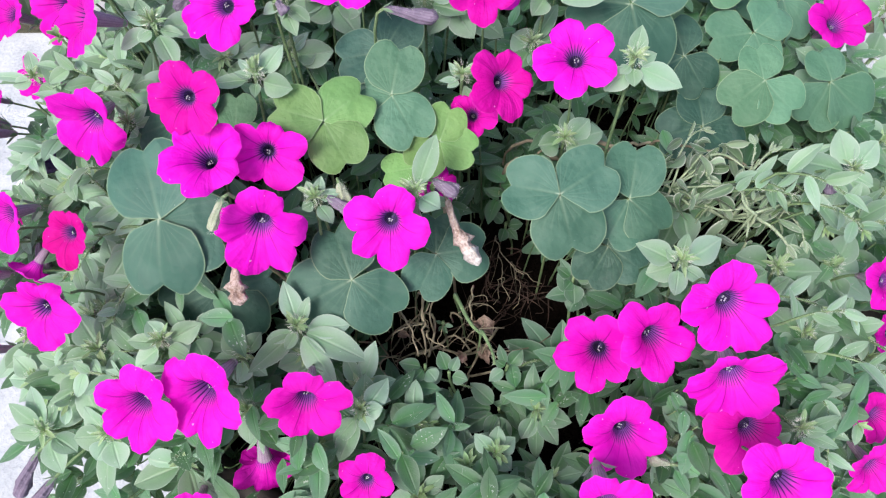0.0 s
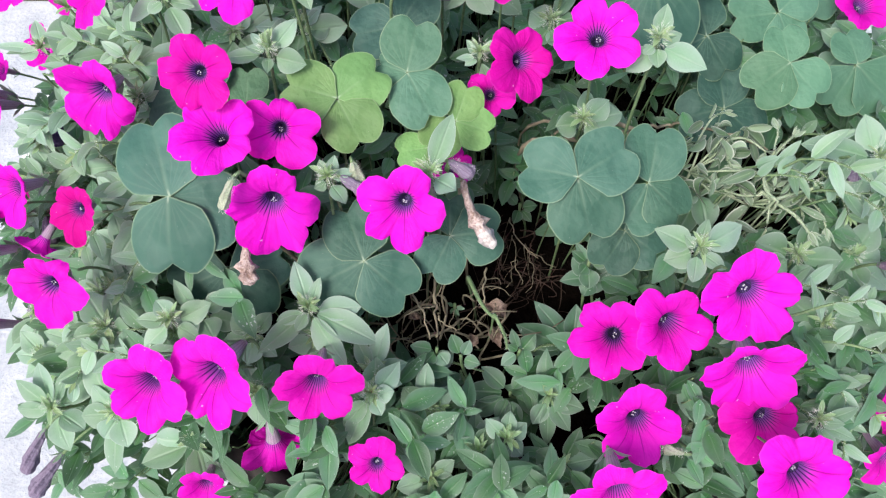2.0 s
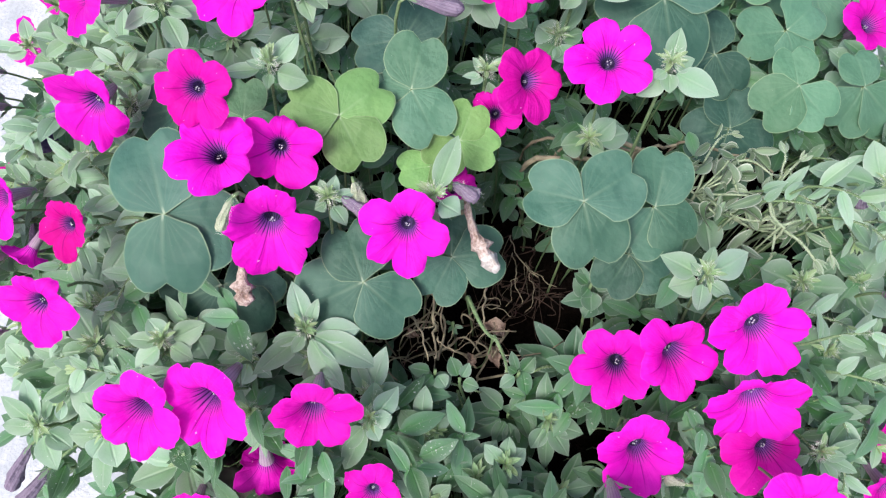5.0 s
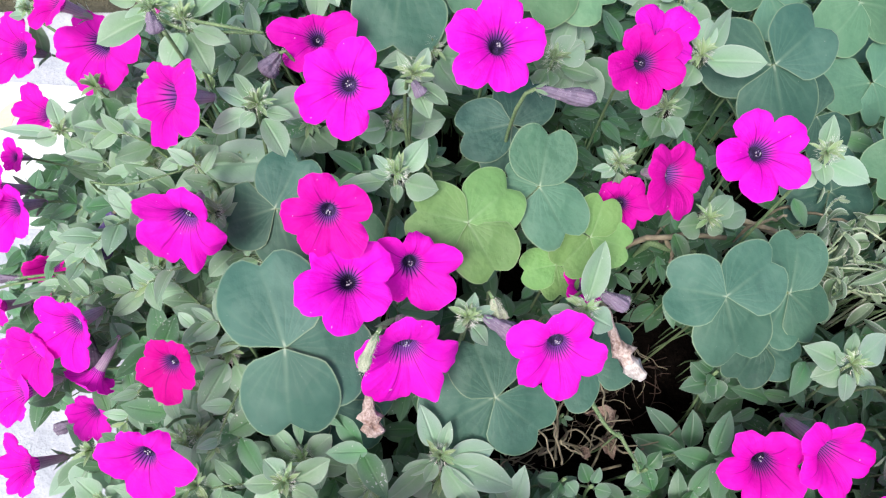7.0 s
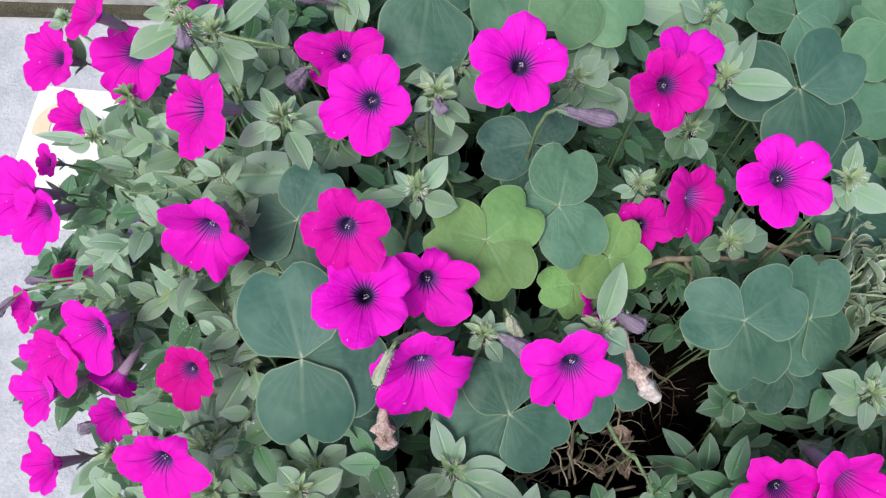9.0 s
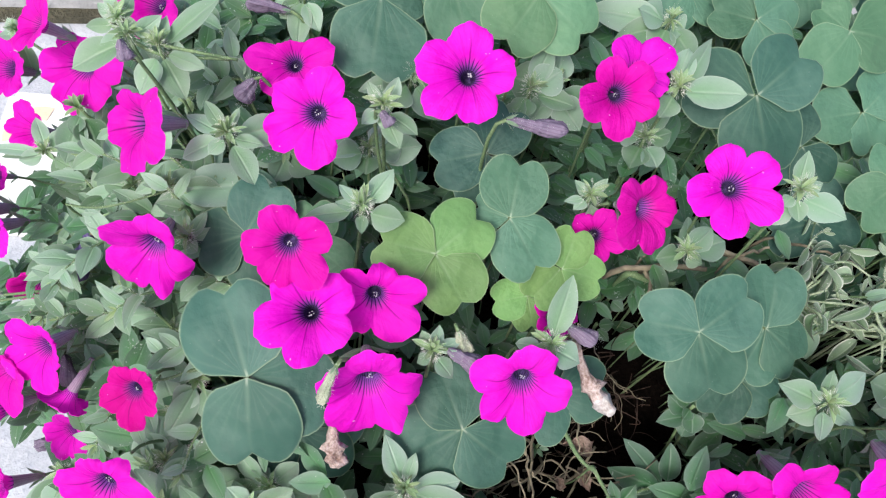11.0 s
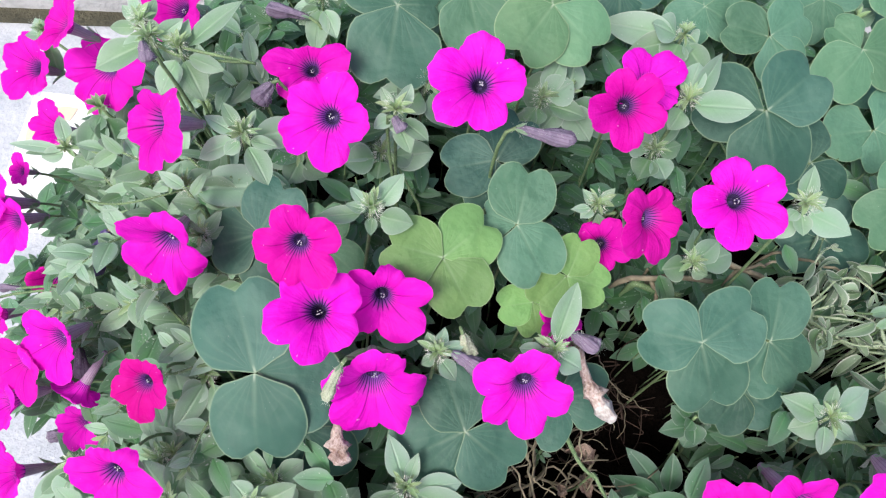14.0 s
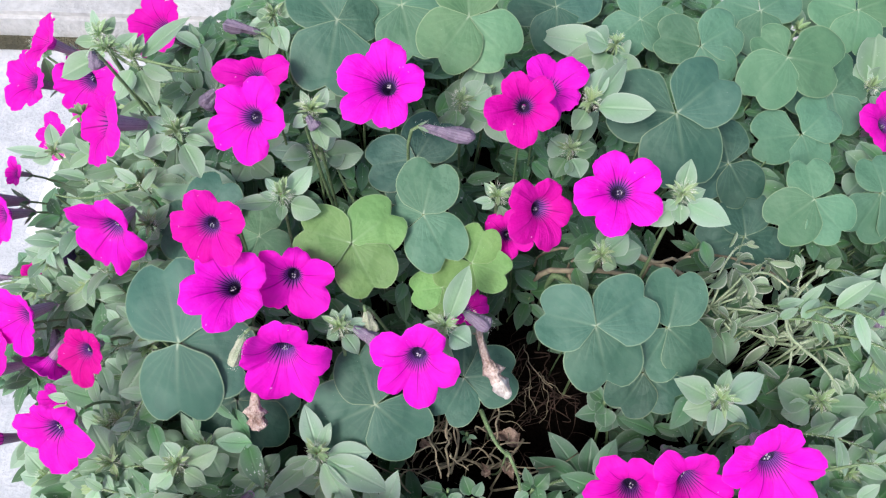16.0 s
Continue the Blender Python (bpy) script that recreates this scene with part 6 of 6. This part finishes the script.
# ---- withered things and the bare patch ----
def withered_flower(p, length, lean, label, petals, tip, tip_label="", wide=1.0):
    """A crumpled brown flower hanging on its stalk."""
    rng = random.Random(int(p[0] * 3001) + 7)
    m = frame_on(p, lean)
    ob = thing("withered_flower", m, label, "withered flower", "withered flowers")
    prof = [(0.045, 0.0), (0.06, 0.08), (0.05, 0.2), (0.055, 0.32), (0.065, 0.44), (0.10, 0.52), (0.13, 0.60), (0.09, 0.68), (0.10, 0.76), (0.11, 0.85), (0.10, 0.93), (0.06, 1.0), (0.01, 1.02)]
    v, f, u = lathe([(r * wide * length, z * length) for r, z in prof], 20)
    out = []
    for x, y, z in v:
        q = Vector((x, y, z))
        k = noise.noise(q * (7 / length) + Vector((rng.random() * 9, 0, 0)))
        k2 = noise.noise(q * (16 / length))
        s = z / length
        a = 2.2 * s
        x, y = x * math.cos(a) - y * math.sin(a), x * math.sin(a) + y * math.cos(a)
        pleat = 1 + 0.22 * math.sin(5 * math.atan2(y, x) + 3 * s) * s
        g = pleat * (1 + 0.7 * k + 0.4 * k2)
        out.append((x * g + 0.06 * length * math.sin(4 * s), y * g * 0.75, z + 0.05 * length * k2))
    low = [q for q in f if min(q) >= 20 * 8]
    part("shrivelled_petals", mesh_of("withered", out, [q for q in f if min(q) < 20 * 8], u), petals, ob, "papery crumpled petals")
    part("bleached_tip", mesh_of("tip", out, low, u), tip, ob, tip_label)
    part("stem", local_pipe(m, stem_path(p, -Vector(lean).normalized(), rng, 10, 0.02), 0.0013), DRY, ob, "dry brown stalk")


withered_flower((0.003, 0.260, 0.726), 0.044, (0.019, -0.040, -0.020), "shrivelled pinkish-brown petunia flower over the bare patch", PAPER, BLEACH, "whitish crumpled petal ends")
withered_flower((-0.129, 0.224, 0.712), 0.027, (0.0, -0.85, -0.5), "shrivelled brown petunia flower below the blooms", PAPER, PAPER, "", 1.75)
withered_flower((-0.289, 0.354, 0.668), 0.030, (-0.3, -0.8, -0.3), "shrivelled violet-blue petunia flower between leaves", VIOLET, VIOLET, "", 1.9)


def dry_tangle(name, count, mid, size, heights, radii, droop, material, label, seed):
    """Thin bare stems and roots over the dark soil where leaves have died back."""
    rng = random.Random(seed)
    verts, faces = [], []
    for k in range(count):
        c = Vector((mid[0] + rng.gauss(0, size[0]), mid[1] + rng.gauss(0, size[1]), rng.uniform(*heights)))
        a = rng.uniform(0, 6.28)
        d = Vector((math.cos(a), math.sin(a), rng.uniform(-droop, droop * 0.5))) * rng.uniform(0.006, 0.022)
        w = [Vector((rng.gauss(0, 1), rng.gauss(0, 1), rng.gauss(0, 0.7))) * 0.006 for _ in range(3)]
        line = bezier(c - d, c - d * 0.3 + w[0] * 2, c + d * 0.3 - w[1] * 2, c + d + w[2], 8)
        r = rng.uniform(*radii)
        for run, rr in ((line, r), (bezier(line[4], line[4] + w[2], line[4] + w[2] * 2, line[4] + w[2] * 2 + w[0] * 1.5, 5), r * 0.7)):
            v, f = pipe(run, rr, 5)
            o = len(verts)
            verts += v
            faces += [tuple(i + o for i in q) for q in f]
    me = mesh_of(name, verts, faces)
    me.materials.append(material)
    tagged(new(name, me), label, "stems", kind="stuff")


dry_tangle("dry_stems", 18, (0.000, 0.208), (0.026, 0.014), (0.590, 0.615), (0.0004, 0.0011), 0.4, DRY, "a few thin dry brown stems on dark soil", 5)
dry_tangle("bare_roots", 28, (0.050, 0.258), (0.018, 0.020), (0.54, 0.60), (0.0003, 0.0006), 2.2, ROOT, "fine dark roots hanging in the bare patch", 6)


def dead_leaf(p, ln, turn):
    rng = random.Random(int(p[0] * 4001) + int(p[1] * 4001))
    v, f, u = leaf_grid(ln, ln * 0.62, 1.1, 0.9, rng, 8, 12)
    v = [q + noise.noise_vector(q * (5 / ln)) * 0.16 * ln for q in v]
    me = mesh_of("dead_leaf", v, f, u)
    me.materials.append(DEAD)
    ob = new("dead_leaf", me)
    ob.matrix_world = pose(*p, 20, 15, turn)
    tagged(ob, "curled dry brown leaf lying in the bare patch", "dead leaf", "dead leaves")


for spot, ln, turn in (((0.036, 0.220, 0.603), 0.021, 60), ((0.030, 0.211, 0.602), 0.016, 190), ((-0.033, 0.220, 0.603), 0.010, 250), ((0.014, 0.198, 0.600), 0.011, 10)):
    dead_leaf(spot, ln, turn)


def wilted_shoot(p, n, seed, spread):
    """A flagging shoot with curled, pale-edged leaves."""
    rng = random.Random(seed)
    p = Vector(p)
    m = Matrix.Translation(p)
    ob = thing("wilted_shoot", m, "bleached wilted petunia shoot with curled pale-edged leaves", "shoot", "wilted shoots")
    for k in range(n):
        a = rng.uniform(0, 6.28)
        c = Vector((math.cos(a), math.sin(a) * 0.7, 0)) * spread * rng.uniform(0.1, 0.9)
        c.z = rng.uniform(-0.022, 0.006)
        lx = Vector((rng.uniform(-1, 1), rng.uniform(-0.7, 0.7), rng.uniform(-0.4, 0.4))).normalized()
        ln = rng.uniform(0.008, 0.024)
        v, f, u = leaf_grid(ln, ln * rng.uniform(0.16, 0.34), rng.uniform(-1.6, 2.2), rng.uniform(0.6, 1.8), rng, 4, 9, 0.7)
        lf = part("leaf", mesh_of("wilted_leaf", v, f, u), WILT, ob, "", rng.uniform(0.0, 0.6))
        lf.matrix_basis = leaf_pose(c, c + lx, Vector((0, -0.4, 0.9)) + Vector((rng.uniform(-0.9, 0.9), rng.uniform(-0.9, 0.9), 0)))
        if k % 3 == 0:
            part("twig", mesh_of("twig", *pipe(bezier(Vector((0, 0, -0.02)), c * 0.4 + Vector((0, 0, -0.012)), c * 0.8, c + lx * 0.004, 6), 0.0009, 5)), PALE, ob)
    part("stem", local_pipe(m, stem_path(p - Vector((0, 0, 0.02)), Vector((0, 0, -1)), rng, 10, 0.03, 0.98), 0.0011), PALE, ob)


wilted_shoot((0.165, 0.305, 0.690), 26, 1, 0.045)
wilted_shoot((0.205, 0.285, 0.680), 28, 2, 0.045)
wilted_shoot((0.240, 0.300, 0.672), 26, 3, 0.045)
wilted_shoot((0.195, 0.335, 0.676), 20, 4, 0.035)


def canopy(x, y):
    """Height of the leaf canopy."""
    ex, ey = (x - 0.03) / 0.45, (y - 0.37) / 0.42
    r = math.hypot(ex, ey)
    z = 0.705 - 0.20 * max(0.0, r - 0.55) ** 1.6 / 0.3
    z -= 0.10 * math.exp(-(((x - 0.02) / 0.085) ** 2 + ((y - 0.21) / 0.055) ** 2))
    z -= 0.05 * math.exp(-(((x - 0.20) / 0.06) ** 2 + ((y - 0.31) / 0.04) ** 2))
    return z, r


def trailing_shoot(start, end, rng, pale, slim):
    """A thin arching stem with narrow leaves in pairs and a tuft at its tip."""
    m = Matrix.Translation(end)
    ob = thing("trailing_shoot", m, "pale downy petunia shoot trailing with narrow leaves", "shoot", "trailing shoots")
    mid = (start + end) * 0.5 + Vector((0, 0, 0.012))
    line = bezier(start, start.lerp(mid, 0.7) + Vector((0, 0, 0.008)), mid.lerp(end, 0.5) + Vector((0, 0, 0.006)), end, 10)
    foot = bezier(rooted(start, rng, 0.9), rooted(start, rng, 0.9) + Vector((0, 0, 0.05)), start - (line[1] - start) * 2, start, 6)
    part("stem", local_pipe(m, foot[:-1] + line, [0.0009] * 6 + [0.0010 - 0.00004 * i for i in range(11)], 5), STEM, ob, "thin downy stem")
    turn = rng.uniform(0, 6.28)
    for i in (1, 3, 5, 6, 8, 9, 10):
        d = (line[i] - line[i - 1]).normalized()
        side = d.cross(Vector((0, -0.3, 0.95))).normalized()
        turn += rng.uniform(1.9, 2.9)
        ln = rng.uniform(0.017, 0.032) * (1.0 - 0.05 * (i - 1))
        way = (d * rng.uniform(0.3, 1.0) + side * math.cos(turn) + Vector((0, 0, 0.3 + 0.5 * math.sin(turn)))).normalized()
        q = line[i] - end
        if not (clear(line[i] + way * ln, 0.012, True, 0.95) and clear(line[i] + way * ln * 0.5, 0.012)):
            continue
        g = leaf_grid(ln, ln * slim * rng.uniform(0.40, 0.58), rng.uniform(-0.2, 0.8), rng.uniform(0.1, 0.5), rng, 4, 7, rng.uniform(0.75, 1.05))
        lf = part("leaf", mesh_of("leaf", *g), LEAF, ob, "", pale)
        lf.matrix_basis = leaf_pose(q, q + way, Vector((rng.uniform(-0.7, 0.7), rng.uniform(-0.9, 0.2), 1)))
    for k in range(7):
        ln = rng.uniform(0.004, 0.010)
        g = leaf_grid(ln, ln * 0.26, rng.uniform(-0.2, 0.9), 0.5, rng, 2, 5, 0.7)
        lf = part("young_leaf", mesh_of("young_leaf", *g), HEART, ob, "", min(1.0, pale + 0.15))
        way = (line[10] - line[9]).normalized() + Vector((rng.uniform(-0.9, 0.9), rng.uniform(-0.9, 0.9), rng.uniform(-0.1, 0.9)))
        lf.matrix_basis = leaf_pose(Vector(), way, Vector((0.2, -0.4, 1)))
    me = fuzz([line[i] - end for i in range(3, 11)], rng, 170, 0.0022, 0.0009)
    tagged(part("fuzz", me, HAIR, ob, "fine white hairs"), kind="stuff")


def flank_shoots():
    """Trailing shoots over the planter's flanks: stretches of x and y, and how many."""
    rng = random.Random(23)
    for x0, x1, y0, y1, count in ((-0.345, -0.20, 0.17, 0.50, 46), (-0.27, -0.17, 0.13, 0.19, 5), (0.235, 0.33, 0.10, 0.32, 20)):
        made = 0
        for _ in range(count * 12):
            if made == count:
                break
            x, y = rng.uniform(x0, x1), rng.uniform(y0, y1)
            end = Vector((x, y, canopy(x, y)[0] + rng.uniform(-0.020, 0.022)))
            out = Vector((x - MID.x, (y - MID.y) * 0.9 - 0.05, 0)).normalized()
            turn = Matrix.Rotation(rng.uniform(-1.0, 1.0), 4, "Z")
            start = end - (turn @ out) * rng.uniform(0.030, 0.060) - Vector((0, 0, rng.uniform(0.0, 0.02)))
            if x < -0.32 and y < 0.28:
                continue
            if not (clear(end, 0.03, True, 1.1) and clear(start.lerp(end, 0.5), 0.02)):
                continue
            trailing_shoot(start, end, rng, rng.uniform(0.35, 0.85) if x > 0 else rng.uniform(0.6, 1.0), 0.75 if x > 0 else 0.95)
            made += 1


flank_shoots()


# ---- the mass of foliage under the canopy ----
# patches where the leaves are sparse: middle and half width in x, then in y
THIN = ((0.205, 0.07, 0.31, 0.045), (0.15, 0.055, 0.375, 0.04), (0.05, 0.035, 0.30, 0.035), (0.10, 0.03, 0.50, 0.03))


def foliage():
    rng = random.Random(11)
    leaves = ([], [], [])
    twigs = ([], [])
    spots = 0
    while spots < 3000:
        x, y = rng.uniform(-0.42, 0.47), rng.uniform(-0.05, 0.80)
        top, r = canopy(x, y)
        if r > 1.0 or (spots > 1900 and r < 0.62):
            continue
        spots += 1
        bare = math.hypot((x - 0.032) / 0.080, (y - 0.230) / 0.056)
        if bare < 1.0:
            continue
        if any(math.hypot((x - a) / b, (y - c) / d) < 1.0 and rng.random() < 0.72 for a, b, c, d in THIN):
            continue
        if x < -0.19 and y < 0.145 and rng.random() < 0.75 or x < -0.33 and y < 0.28:
            continue
        flank = x < -0.19
        c = Vector((x, y, top - rng.uniform(0.0, 1.0) ** 1.3 * 0.09 - (0.002 if x < -0.12 or y < 0.18 else 0.018)))
        path = stem_path(c - Vector((0, 0, 0.012)), Vector((0, 0, -1)), rng, 7, 0.03, 0.92)
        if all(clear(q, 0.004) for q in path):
            v, f = pipe(path, 0.0006, 4)
            o = len(twigs[0])
            twigs[0].extend(v)
            twigs[1].extend(tuple(i + o for i in q) for q in f)
        out = Vector((x, y - 0.33, 0))
        for k in range(rng.randint(4, 7)):
            a = rng.uniform(0, 6.28)
            drop = rng.uniform(0, 0.035)
            base = c + Vector((rng.uniform(-0.004, 0.004), rng.uniform(-0.004, 0.004), -drop))
            d = Vector((math.cos(a), math.sin(a), rng.uniform(-0.25, 0.35))) + out * 0.9
            d.normalize()
            ln = rng.uniform(0.015, 0.031)
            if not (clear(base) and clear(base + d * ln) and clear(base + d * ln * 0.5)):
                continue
            up = Vector((rng.uniform(-0.7, 0.7), rng.uniform(-0.8, 0.4), 1)) + out * 0.8
            g = leaf_grid(ln, ln * (rng.uniform(0.40, 0.54) if flank else rng.uniform(0.36, 0.54)), rng.uniform(-0.1, 0.6), rng.uniform(0.08, 0.35), rng, 2, 6)
            m = leaf_pose(base, base + d, up)
            o = len(leaves[0])
            leaves[0].extend(m @ q for q in g[0])
            leaves[1].extend(tuple(i + o for i in q) for q in g[1])
            leaves[2].extend(g[2])
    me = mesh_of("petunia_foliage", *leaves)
    # the darkened leaf colour carries the shade between the upper leaves
    me.materials.append(UNDER_SHADED)
    tagged(new("petunia_foliage", me), "dense grey-green petunia leaves filling the planter, darkened as in shade", "foliage", kind="stuff")
    me = mesh_of("petunia_stems", *twigs)
    me.materials.append(STEM)
    tagged(new("petunia_stems", me), "thin green petunia stems under the leaves", "stems", kind="stuff")


foliage()
